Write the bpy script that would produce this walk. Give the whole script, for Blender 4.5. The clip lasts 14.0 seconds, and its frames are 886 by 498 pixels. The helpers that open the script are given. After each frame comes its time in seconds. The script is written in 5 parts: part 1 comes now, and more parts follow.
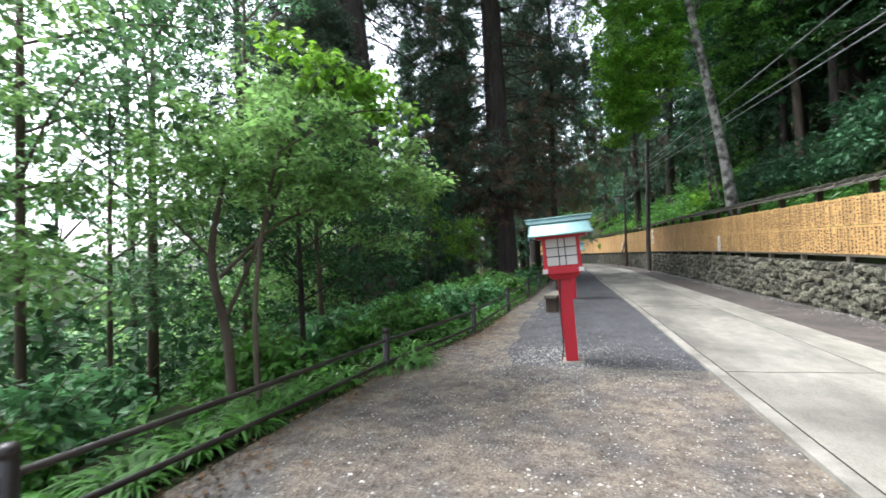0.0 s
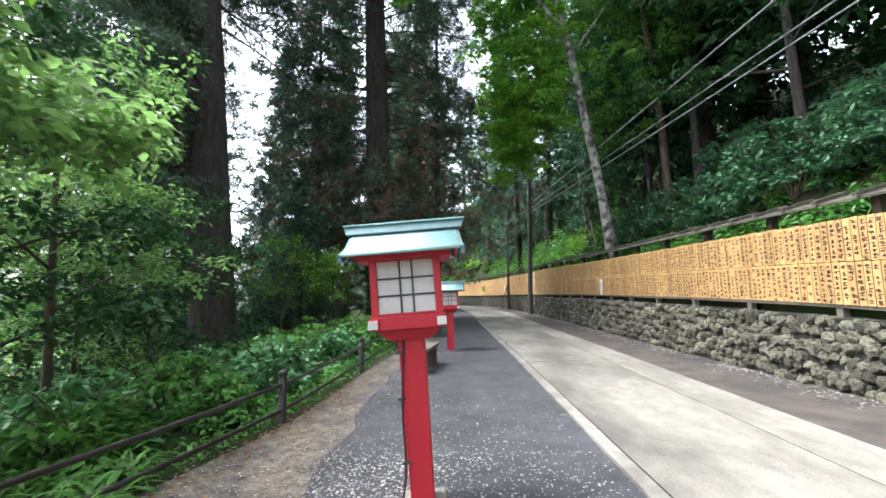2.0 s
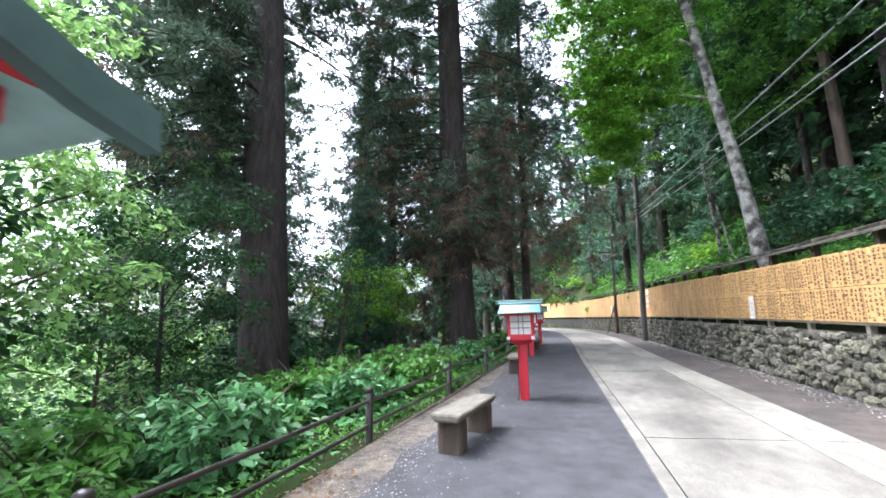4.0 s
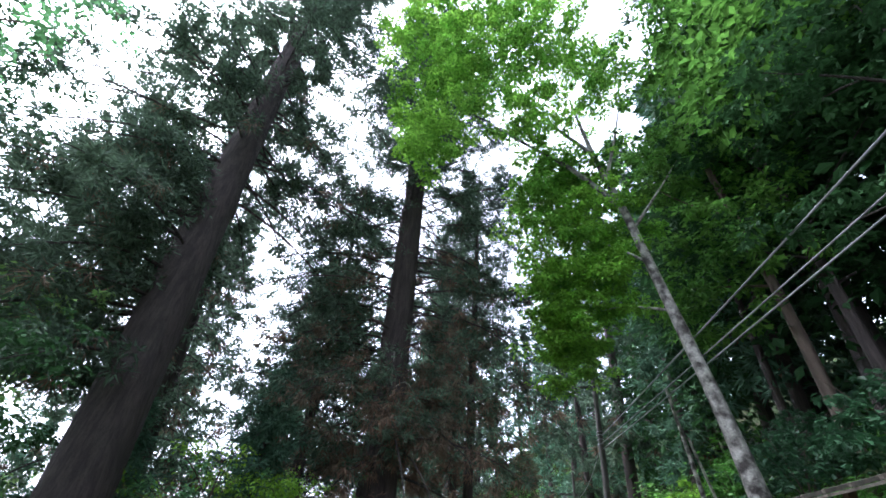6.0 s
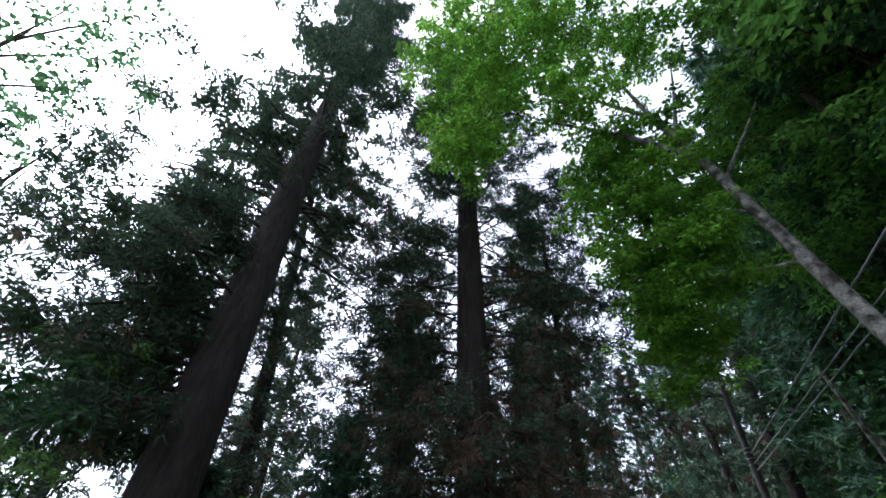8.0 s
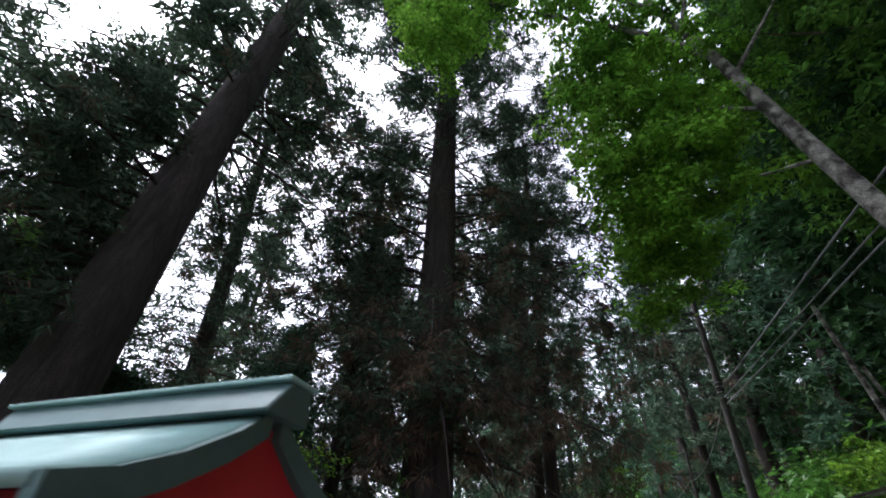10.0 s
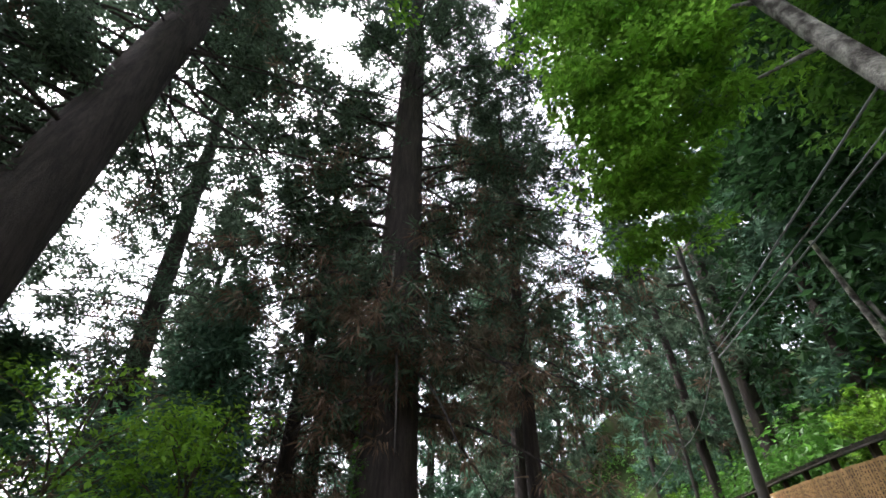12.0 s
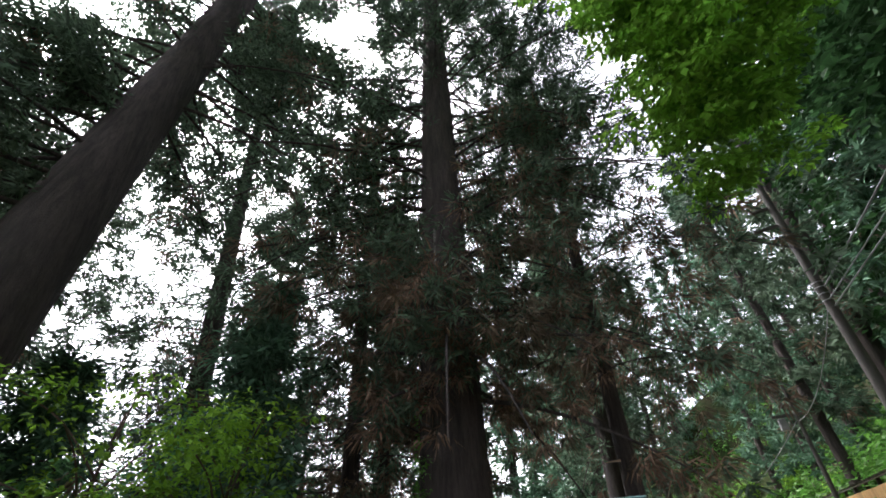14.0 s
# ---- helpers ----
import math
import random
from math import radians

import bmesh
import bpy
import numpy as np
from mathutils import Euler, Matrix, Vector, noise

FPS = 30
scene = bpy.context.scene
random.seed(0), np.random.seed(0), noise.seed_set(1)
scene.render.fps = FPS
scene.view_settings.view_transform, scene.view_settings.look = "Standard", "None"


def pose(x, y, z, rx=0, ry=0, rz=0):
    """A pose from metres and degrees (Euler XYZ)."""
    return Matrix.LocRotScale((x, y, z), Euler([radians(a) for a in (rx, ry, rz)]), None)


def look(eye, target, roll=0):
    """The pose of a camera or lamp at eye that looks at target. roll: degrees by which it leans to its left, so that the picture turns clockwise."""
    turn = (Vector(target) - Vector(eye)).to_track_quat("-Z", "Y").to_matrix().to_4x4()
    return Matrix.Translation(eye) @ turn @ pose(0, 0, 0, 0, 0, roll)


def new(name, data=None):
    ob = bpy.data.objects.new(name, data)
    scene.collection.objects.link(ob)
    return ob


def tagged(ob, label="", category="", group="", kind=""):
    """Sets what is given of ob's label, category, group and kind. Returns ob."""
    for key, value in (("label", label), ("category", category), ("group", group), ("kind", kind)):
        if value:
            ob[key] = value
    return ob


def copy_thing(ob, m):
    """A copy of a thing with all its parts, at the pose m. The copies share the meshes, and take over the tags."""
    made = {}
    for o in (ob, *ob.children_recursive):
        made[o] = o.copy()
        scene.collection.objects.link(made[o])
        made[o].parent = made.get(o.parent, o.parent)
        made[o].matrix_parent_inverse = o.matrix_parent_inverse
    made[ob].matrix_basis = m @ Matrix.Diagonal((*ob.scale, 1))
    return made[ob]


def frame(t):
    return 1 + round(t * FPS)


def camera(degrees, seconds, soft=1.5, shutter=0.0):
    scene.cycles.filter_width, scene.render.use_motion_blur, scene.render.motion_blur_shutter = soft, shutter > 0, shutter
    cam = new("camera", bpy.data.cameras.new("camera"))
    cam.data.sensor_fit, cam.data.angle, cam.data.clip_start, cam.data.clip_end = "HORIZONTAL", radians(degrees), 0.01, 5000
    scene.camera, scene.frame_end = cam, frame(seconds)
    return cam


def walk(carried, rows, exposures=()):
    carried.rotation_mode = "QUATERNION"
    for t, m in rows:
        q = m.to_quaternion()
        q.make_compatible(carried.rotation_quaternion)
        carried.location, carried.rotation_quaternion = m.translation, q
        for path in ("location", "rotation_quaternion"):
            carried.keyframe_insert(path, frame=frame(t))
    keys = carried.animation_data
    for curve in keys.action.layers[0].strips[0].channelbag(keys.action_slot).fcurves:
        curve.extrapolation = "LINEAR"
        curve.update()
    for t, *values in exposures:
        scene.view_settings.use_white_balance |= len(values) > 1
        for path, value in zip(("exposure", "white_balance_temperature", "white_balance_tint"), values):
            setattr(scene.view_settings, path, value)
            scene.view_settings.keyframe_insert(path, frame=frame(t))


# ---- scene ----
cam = camera(91.0, 14.0, soft=1.6, shutter=0.2)
ROWS = [  # seconds, x, y, z, yaw, pitch, roll
    (0.0, 0.062, -0.677, 1.411, 16.15, 1.46, 1.82),
    (0.5, 0.118, 0.029, 1.435, 8.08, 1.67, 2.48),
    (1.0, 0.168, 0.723, 1.437, 0.34, 2.56, -0.14),
    (1.5, 0.214, 1.403, 1.409, 1.86, 5.54, 1.90),
    (2.0, 0.293, 2.112, 1.387, 1.70, 6.49, 0.98),
    (2.2, 0.341, 2.413, 1.389, 0.92, 6.50, -0.03),
    (4.3, 0.834, 5.513, 1.471, 17.18, 10.76, -1.20),
    (4.5, 0.865, 5.773, 1.473, 17.78, 15.11, -3.16),
    (5.0, 0.945, 6.399, 1.481, 15.62, 23.45, -5.77),
    (5.5, 1.021, 6.998, 1.488, 8.35, 33.65, -5.81),
    (6.0, 1.083, 7.579, 1.485, 7.65, 37.39, -3.78),
    (6.5, 1.123, 8.151, 1.470, 8.26, 41.81, -2.45),
    (7.0, 1.141, 8.714, 1.451, 15.15, 44.64, 1.96),
    (7.2, 1.143, 8.937, 1.445, 18.61, 44.68, 1.86),
    (9.3, 1.085, 11.246, 1.505, 23.08, 41.70, -2.37),
    (9.5, 1.075, 11.469, 1.512, 21.89, 40.99, -2.69),
    (10.0, 1.055, 12.021, 1.518, 19.06, 37.12, -2.52),
    (10.5, 1.07, 12.560, 1.503, 17.51, 32.88, -1.93),
    (11.0, 1.11, 13.076, 1.463, 18.65, 32.56, -1.66),
    (11.5, 1.13, 13.561, 1.419, 17.84, 33.10, -1.56),
    (12.0, 1.135, 14.008, 1.396, 18.96, 35.87, -0.09),
    (12.5, 1.089, 14.409, 1.410, 18.67, 37.77, -0.88),
    (13.0, 1.025, 14.759, 1.432, 23.05, 38.21, 0.51),
    (13.5, 0.947, 15.058, 1.432, 26.08, 38.12, 1.47),
    (14.0, 0.862, 15.328, 1.416, 29.41, 36.65, 2.13),
]
EXPOSURE = [(0.0, 2.35, 5900, 10), (2.0, 2.55, 5900, 11), (4.5, 3.2, 5600, 16), (5.0, 3.2, 5550, 16), (5.5, 2.95, 5550, 16), (7.0, 2.1, 5550, 16), (9.5, 1.2, 5750, 17), (10.0, 1.5, 5900, 17), (11.0, 2.2, 6200, 16), (12.0, 2.35, 6250, 15), (14.0, 2.3, 6250, 15)]
walk(cam, [(t, pose(x, y, z, 90 + pitch, roll, yaw)) for t, x, y, z, yaw, pitch, roll in ROWS], EXPOSURE)

# ---- world and light ----
world = bpy.data.worlds.new("overcast")
scene.world = world
world.use_nodes = True
wt = world.node_tree
wt.nodes.clear()
sky = wt.nodes.new("ShaderNodeTexSky")
sky.sky_type = "NISHITA"
sky.sun_disc = False
sky.sun_elevation, sky.sun_rotation = radians(58), radians(-70)
sky.air_density, sky.dust_density, sky.ozone_density = 1.0, 5.0, 1.0
pale = wt.nodes.new("ShaderNodeHueSaturation")
pale.inputs["Saturation"].default_value = 0.25
bg = wt.nodes.new("ShaderNodeBackground")
bg.inputs["Strength"].default_value = 0.15
wout = wt.nodes.new("ShaderNodeOutputWorld")
wt.links.new(sky.outputs[0], pale.inputs["Color"])
wt.links.new(pale.outputs[0], bg.inputs["Color"])
wt.links.new(bg.outputs[0], wout.inputs["Surface"])
sun = new("sun", bpy.data.lights.new("sun", "SUN"))
sun.data.energy, sun.data.angle, sun.data.color = 1.2, radians(25), (1.0, 0.96, 0.9)
sun.matrix_basis = look((-30, 10, 50), (0, 12, 0))


# ---- materials ----
def mat(name, base, rough=0.8, vary=0.25, scale=6.0, fine=60.0, bump=0.3, dist=0.01, second=None, mix_scale=1.5, island=0.0, randob=0.0, metal=0.0, spec=0.4, translucent=0.0, stretch=(1, 1, 1)):
    """Procedural surface: base colour broken up at two scales, with bump."""
    m = bpy.data.materials.new(name)
    m.use_nodes = True
    nt = m.node_tree
    nt.nodes.clear()
    N, Lk = nt.nodes.new, nt.links.new
    out = N("ShaderNodeOutputMaterial")
    bs = N("ShaderNodeBsdfPrincipled")
    bs.inputs["Roughness"].default_value = rough
    bs.inputs["Metallic"].default_value = metal
    bs.inputs["Specular IOR Level"].default_value = spec
    tc = N("ShaderNodeTexCoord")
    mp = N("ShaderNodeMapping")
    mp.inputs["Scale"].default_value = stretch
    Lk(tc.outputs["Object"], mp.inputs["Vector"])
    n1 = N("ShaderNodeTexNoise")
    n1.inputs["Scale"].default_value, n1.inputs["Detail"].default_value = scale, 5
    n2 = N("ShaderNodeTexNoise")
    n2.inputs["Scale"].default_value, n2.inputs["Detail"].default_value = fine, 4
    n3 = N("ShaderNodeTexNoise")
    n3.inputs["Scale"].default_value, n3.inputs["Detail"].default_value = mix_scale, 6
    for n in (n1, n2, n3):
        Lk(mp.outputs[0], n.inputs["Vector"])
    col = N("ShaderNodeMix")
    col.data_type = "RGBA"
    col.inputs["A"].default_value = (*base, 1)
    col.inputs["B"].default_value = (*(second or [c * 0.6 for c in base]), 1)
    rmp = N("ShaderNodeMapRange")
    rmp.inputs["From Min"].default_value, rmp.inputs["From Max"].default_value = 0.42, 0.62
    Lk(n3.outputs["Fac"], rmp.inputs["Value"])
    Lk(rmp.outputs[0], col.inputs["Factor"])
    add = N("ShaderNodeMath")
    add.operation = "ADD"
    Lk(n1.outputs["Fac"], add.inputs[0])
    Lk(n2.outputs["Fac"], add.inputs[1])
    val = N("ShaderNodeMapRange")
    val.inputs["From Min"].default_value, val.inputs["From Max"].default_value = 0.6, 1.4
    val.inputs["To Min"].default_value, val.inputs["To Max"].default_value = 1 - vary, 1 + vary
    Lk(add.outputs[0], val.inputs["Value"])
    fac = val.outputs[0]
    for source, amount in (("isl", island), ("obj", randob)):
        if amount:
            g = N("ShaderNodeNewGeometry") if source == "isl" else N("ShaderNodeObjectInfo")
            r = N("ShaderNodeMapRange")
            r.inputs["To Min"].default_value, r.inputs["To Max"].default_value = 1 - amount, 1 + amount
            Lk(g.outputs["Random Per Island" if source == "isl" else "Random"], r.inputs["Value"])
            mul = N("ShaderNodeMath")
            mul.operation = "MULTIPLY"
            Lk(fac, mul.inputs[0])
            Lk(r.outputs[0], mul.inputs[1])
            fac = mul.outputs[0]
    hs = N("ShaderNodeHueSaturation")
    Lk(col.outputs["Result"], hs.inputs["Color"])
    Lk(fac, hs.inputs["Value"])
    Lk(hs.outputs[0], bs.inputs["Base Color"])
    if bump:
        b = N("ShaderNodeBump")
        b.inputs["Strength"].default_value, b.inputs["Distance"].default_value = bump, dist
        Lk(add.outputs[0], b.inputs["Height"])
        Lk(b.outputs[0], bs.inputs["Normal"])
    last = bs.outputs[0]
    if translucent:
        tr = N("ShaderNodeBsdfTranslucent")
        Lk(hs.outputs[0], tr.inputs["Color"])
        mx = N("ShaderNodeMixShader")
        mx.inputs[0].default_value = translucent
        Lk(bs.outputs[0], mx.inputs[1])
        Lk(tr.outputs[0], mx.inputs[2])
        last = mx.outputs[0]
    Lk(last, out.inputs["Surface"])
    return m


def leafmat(name, a, b, rough=0.5, tl=0.35, vary=0.45, spec=0.35):
    return mat(name, a, rough, 0.15, 0.8, 4.0, 0.0, second=b, mix_scale=0.35, island=vary, translucent=tl, spec=spec)


M_ASPHALT = mat("asphalt", (0.05, 0.05, 0.053), 0.9, 0.5, 5, 140, 0.7, 0.008, (0.036, 0.036, 0.038), 1.2)
M_CONCRETE = mat("worn_concrete", (0.195, 0.183, 0.152), 0.8, 0.32, 7, 70, 0.4, 0.005, (0.095, 0.088, 0.074), 0.95, stretch=(1, 0.5, 1))
M_CONCRETE_PALE = mat("pale_dry_concrete", (0.22, 0.208, 0.172), 0.85, 0.32, 7, 70, 0.4, 0.005, (0.15, 0.14, 0.115), 1.1, stretch=(1, 0.5, 1))
M_KERB = mat("kerb_concrete", (0.21, 0.198, 0.168), 0.85, 0.3, 6, 80, 0.4, 0.006, (0.13, 0.12, 0.10), 2.4)
M_EARTH = mat("trodden_earth", (0.15, 0.122, 0.092), 0.95, 0.75, 9, 45, 1.0, 0.035, (0.085, 0.076, 0.067), 2.2)
M_VERGE = mat("dark_dirt_verge", (0.075, 0.062, 0.052), 0.95, 0.45, 4, 80, 0.6, 0.012, (0.05, 0.044, 0.038), 1.5)
M_FOREST = mat("forest_floor", (0.022, 0.036, 0.012), 1.0, 0.5, 3, 40, 0.8, 0.03, (0.032, 0.03, 0.016), 0.8, spec=0.05)
M_STONE = mat("wall_stone", (0.12, 0.112, 0.084), 0.9, 0.5, 6, 40, 0.8, 0.02, (0.052, 0.052, 0.03), 2.4, island=0.5, randob=0.5)
# Near-black: shade deep between the wall stones, and the road's own dark joints.
M_JOINTGAP = mat("joint_and_gap_shade", (0.022, 0.021, 0.014), 0.95, 0.4, 6, 50, 0.6, 0.02)
M_PLAQUE = mat("pale_cedar_plaque", (0.42, 0.255, 0.1), 0.65, 0.16, 3, 30, 0.2, 0.002, (0.36, 0.215, 0.08), 1.2, island=0.22, randob=0.22, stretch=(6, 6, 1))
M_INK = mat("black_ink", (0.045, 0.026, 0.014), 0.7, 0.2, bump=0)
M_OLDWOOD = mat("grey_old_wood", (0.16, 0.14, 0.11), 0.85, 0.35, 4, 50, 0.5, 0.006, (0.10, 0.095, 0.07), 1.5, stretch=(5, 1, 5))
M_ROOFWOOD = mat("dark_roof_boards", (0.085, 0.072, 0.055), 0.85, 0.4, 4, 50, 0.5, 0.006, (0.05, 0.05, 0.035), 1.5, stretch=(5, 1, 5))
M_BROWNRAIL = mat("brown_painted_rail", (0.018, 0.014, 0.013), 0.35, 0.3, 5, 60, 0.3, 0.004, (0.04, 0.034, 0.03), 1.5)
M_RED = mat("vermilion_paint", (0.45, 0.018, 0.032), 0.45, 0.1, 3, 50, 0.12, 0.002, (0.42, 0.02, 0.03), 1.5)
M_COPPER = mat("verdigris_copper", (0.25, 0.42, 0.41), 0.45, 0.15, 3, 30, 0.15, 0.003, (0.34, 0.50, 0.47), 2.5, metal=0.1)
M_COPPERD = mat("dark_verdigris", (0.1, 0.18, 0.18), 0.5, 0.2, 3, 30, 0.15, 0.003, metal=0.1)
M_WHITE = mat("white_paint", (0.72, 0.70, 0.66), 0.6, 0.08, 3, 40, 0.1, 0.001)
M_PAPER = mat("lantern_panel", (0.60, 0.57, 0.53), 0.5, 0.1, 5, 30, 0.05, 0.001, (0.52, 0.49, 0.45), 3)
M_DARKMETAL = mat("dark_lattice", (0.06, 0.06, 0.06), 0.5, 0.2, bump=0)
M_CABLE = mat("black_cable", (0.07, 0.012, 0.016), 0.5, 0.2, bump=0)
M_WIRE = mat("grey_cable", (0.22, 0.22, 0.23), 0.5, 0.2, bump=0)
M_POLE = mat("weathered_pole", (0.075, 0.07, 0.062), 0.8, 0.3, 4, 40, 0.4, 0.006, (0.05, 0.047, 0.042), 1.2)
M_BARK = mat("cedar_bark", (0.066, 0.052, 0.047), 0.95, 0.5, 3, 14, 1.0, 0.05, (0.042, 0.034, 0.031), 0.9, stretch=(7, 7, 0.6))
M_PALEBARK = mat("pale_mottled_bark", (0.27, 0.26, 0.225), 0.9, 0.5, 6, 24, 0.9, 0.03, (0.038, 0.032, 0.027), 3.4)
M_TWIG = mat("thin_trunk_bark", (0.10, 0.075, 0.055), 0.9, 0.35, 4, 30, 0.5, 0.01, stretch=(4, 4, 1))
M_CEDAR = leafmat("cedar_needles", (0.1, 0.145, 0.095), (0.075, 0.115, 0.075), 0.8, 0.25, spec=0.12)
M_CEDARB = leafmat("blue_green_cedar_needles", (0.09, 0.165, 0.105), (0.062, 0.125, 0.078), 0.8, 0.25, spec=0.12)
M_BROWN = leafmat("dead_cedar_needles", (0.16, 0.1, 0.065), (0.095, 0.08, 0.05), 0.8, 0.15)
M_MAPLE = leafmat("bright_maple_leaves", (0.23, 0.45, 0.055), (0.145, 0.33, 0.04), 0.55, 0.62, spec=0.2)
M_LEAF = leafmat("mid_green_leaves", (0.10, 0.245, 0.04), (0.065, 0.18, 0.03), 0.4, 0.42)
M_LEAFB = leafmat("bluish_shrub_leaves", (0.13, 0.30, 0.115), (0.085, 0.22, 0.08), 0.38, 0.38)
M_LIME = leafmat("yellow_green_leaves", (0.18, 0.34, 0.035), (0.11, 0.25, 0.025), 0.5, 0.5)
# Dark leaf green: evergreen foliage, and shade painted into the valley understorey.
M_DARKLEAF = leafmat("dark_evergreen_and_shaded_leaves", (0.035, 0.085, 0.03), (0.024, 0.062, 0.021), 0.65, 0.25, spec=0.12)
M_HILL = leafmat("blue_green_hillside_leaves", (0.055, 0.135, 0.062), (0.036, 0.095, 0.042), 0.42, 0.3)
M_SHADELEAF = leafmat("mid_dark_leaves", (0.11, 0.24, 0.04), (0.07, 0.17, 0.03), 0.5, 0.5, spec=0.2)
M_FRESH = leafmat("fresh_light_leaves", (0.2, 0.34, 0.1), (0.13, 0.245, 0.07), 0.4, 0.56, 0.55)
M_LEAFG = leafmat("grey_green_valley_leaves", (0.1, 0.19, 0.075), (0.065, 0.14, 0.055), 0.5, 0.4, 0.5, spec=0.2)
# Leaf green made darker so the woods across the valley carry shade.
M_FARLEAF = leafmat("shaded_far_wood_leaves", (0.055, 0.13, 0.035), (0.035, 0.085, 0.026), 0.7, 0.3, spec=0.1)
M_STRAP = leafmat("strap_leaves", (0.085, 0.21, 0.035), (0.055, 0.15, 0.028), 0.35, 0.35)
M_LITTER = leafmat("dead_leaf_litter", (0.16, 0.09, 0.045), (0.10, 0.06, 0.03), 0.9, 0.1)
M_PALESTONE = mat("pale_stone_chip", (0.42, 0.40, 0.36), 0.9, 0.3, 6, 60, 0.2, 0.003, island=0.45)
M_PEBBLE = mat("pale_gravel", (0.30, 0.288, 0.265), 0.9, 0.3, 6, 60, 0.2, 0.003, island=0.45)

M_GRIT = mat("grey_grit", (0.14, 0.13, 0.115), 0.9, 0.3, 6, 60, 0.2, 0.003, island=0.5)


# ---- helpers for meshes ----
def mesh_np(name, verts, faces, material, parent=None, smooth=False):
    """One mesh object from arrays; faces all of one corner count."""
    verts, faces = np.asarray(verts, "f"), np.asarray(faces, "i")
    me = bpy.data.meshes.new(name)
    n, k = faces.shape
    me.vertices.add(len(verts))
    me.vertices.foreach_set("co", verts.ravel())
    me.loops.add(n * k)
    me.loops.foreach_set("vertex_index", faces.ravel())
    me.polygons.add(n)
    me.polygons.foreach_set("loop_start", np.arange(n, dtype="i") * k)
    me.polygons.foreach_set("loop_total", np.full(n, k, "i"))
    me.polygons.foreach_set("use_smooth", np.full(n, smooth))
    me.update(calc_edges=True)
    me.materials.append(material)
    ob = new(name, me)
    ob.parent = parent
    return ob


def part(name, bm, material, parent=None, label="", smooth=False):
    me = bpy.data.meshes.new(name)
    for f in bm.faces:
        f.smooth = smooth
    bm.to_mesh(me)
    bm.free()
    me.materials.append(material)
    ob = new(name, me)
    ob.parent = parent
    if label:
        ob["label"] = label
    return ob


def empty(name, m, label, category, group="", kind=""):
    ob = new(name)
    ob.matrix_basis = m
    ob.empty_display_size = 0.2
    return tagged(ob, label, category, group, kind)


def box(bm, x0, x1, y0, y1, z0, z1, bevel=0.0, m=None):
    """Adds a box with worn edges to bm."""
    b = bmesh.new()
    bmesh.ops.create_cube(b, size=1)
    for v in b.verts:
        v.co = Vector(((x0 + x1) / 2 + v.co.x * (x1 - x0), (y0 + y1) / 2 + v.co.y * (y1 - y0), (z0 + z1) / 2 + v.co.z * (z1 - z0)))
    if bevel:
        bmesh.ops.bevel(b, geom=b.edges[:], offset=bevel, segments=2, affect="EDGES", profile=0.5)
    if m is not None:
        b.transform(m)
    tmp = bpy.data.meshes.new("tmp")
    b.to_mesh(tmp)
    b.free()
    bm.from_mesh(tmp)
    bpy.data.meshes.remove(tmp)
    return bm


def tube_arrays(points, radii, sides=8, wob=0.0, seed=0):
    """Verts and quads of a tapered tube along points."""
    pts = np.asarray(points, float)
    rad = np.asarray(radii, float)
    rng = np.random.default_rng(seed)
    t = np.gradient(pts, axis=0)
    t /= np.linalg.norm(t, axis=1)[:, None] + 1e-9
    ref = np.where(np.abs(t[:, 2:3]) > 0.9, np.array([[1.0, 0, 0]]), np.array([[0, 0, 1.0]]))
    a = np.cross(t, ref)
    a /= np.linalg.norm(a, axis=1)[:, None] + 1e-9
    b = np.cross(t, a)
    ang = np.linspace(0, 2 * np.pi, sides, endpoint=False)
    lob = 1 + wob * (np.sin(ang * 3 + rng.uniform(0, 6)) * 0.5 + np.sin(ang * 5 + rng.uniform(0, 6)) * 0.5)
    ring = rad[:, None] * lob[None] * (1 + wob * 0.4 * rng.standard_normal((len(pts), sides)))
    v = pts[:, None] + ring[..., None] * (np.cos(ang)[None, :, None] * a[:, None] + np.sin(ang)[None, :, None] * b[:, None])
    i, j = np.meshgrid(np.arange(len(pts) - 1), np.arange(sides), indexing="ij")
    j2 = (j + 1) % sides
    f = np.stack([i * sides + j, i * sides + j2, (i + 1) * sides + j2, (i + 1) * sides + j], -1).reshape(-1, 4)
    return v.reshape(-1, 3), f[:, ::-1]


def joined(chunks):
    vs, fs, n = [], [], 0
    for v, f in chunks:
        vs.append(v)
        fs.append(f + n)
        n += len(v)
    return np.concatenate(vs), np.concatenate(fs)


def tube(name, points, radii, material, parent=None, sides=8, wob=0.0, seed=0):
    v, f = tube_arrays(points, radii, sides, wob, seed)
    return mesh_np(name, v, f, material, parent, True)


def bend(points, n):
    """A smooth line of n points through control points."""
    p = np.asarray(points, float)
    d = np.r_[0, np.cumsum(np.linalg.norm(np.diff(p, axis=0), axis=1))]
    q = np.vstack([2 * p[0] - p[1], p, 2 * p[-1] - p[-2]])
    out = []
    for s in np.linspace(0, d[-1], n):
        i = min(int(np.searchsorted(d, s, "right")) - 1, len(p) - 2)
        u = (s - d[i]) / (d[i + 1] - d[i])
        a, b, c, e = q[i], q[i + 1], q[i + 2], q[i + 3]
        out.append(0.5 * (2 * b + (c - a) * u + (2 * a - 5 * b + 4 * c - e) * u * u + (3 * b - a - 3 * c + e) * u ** 3))
    return np.array(out)


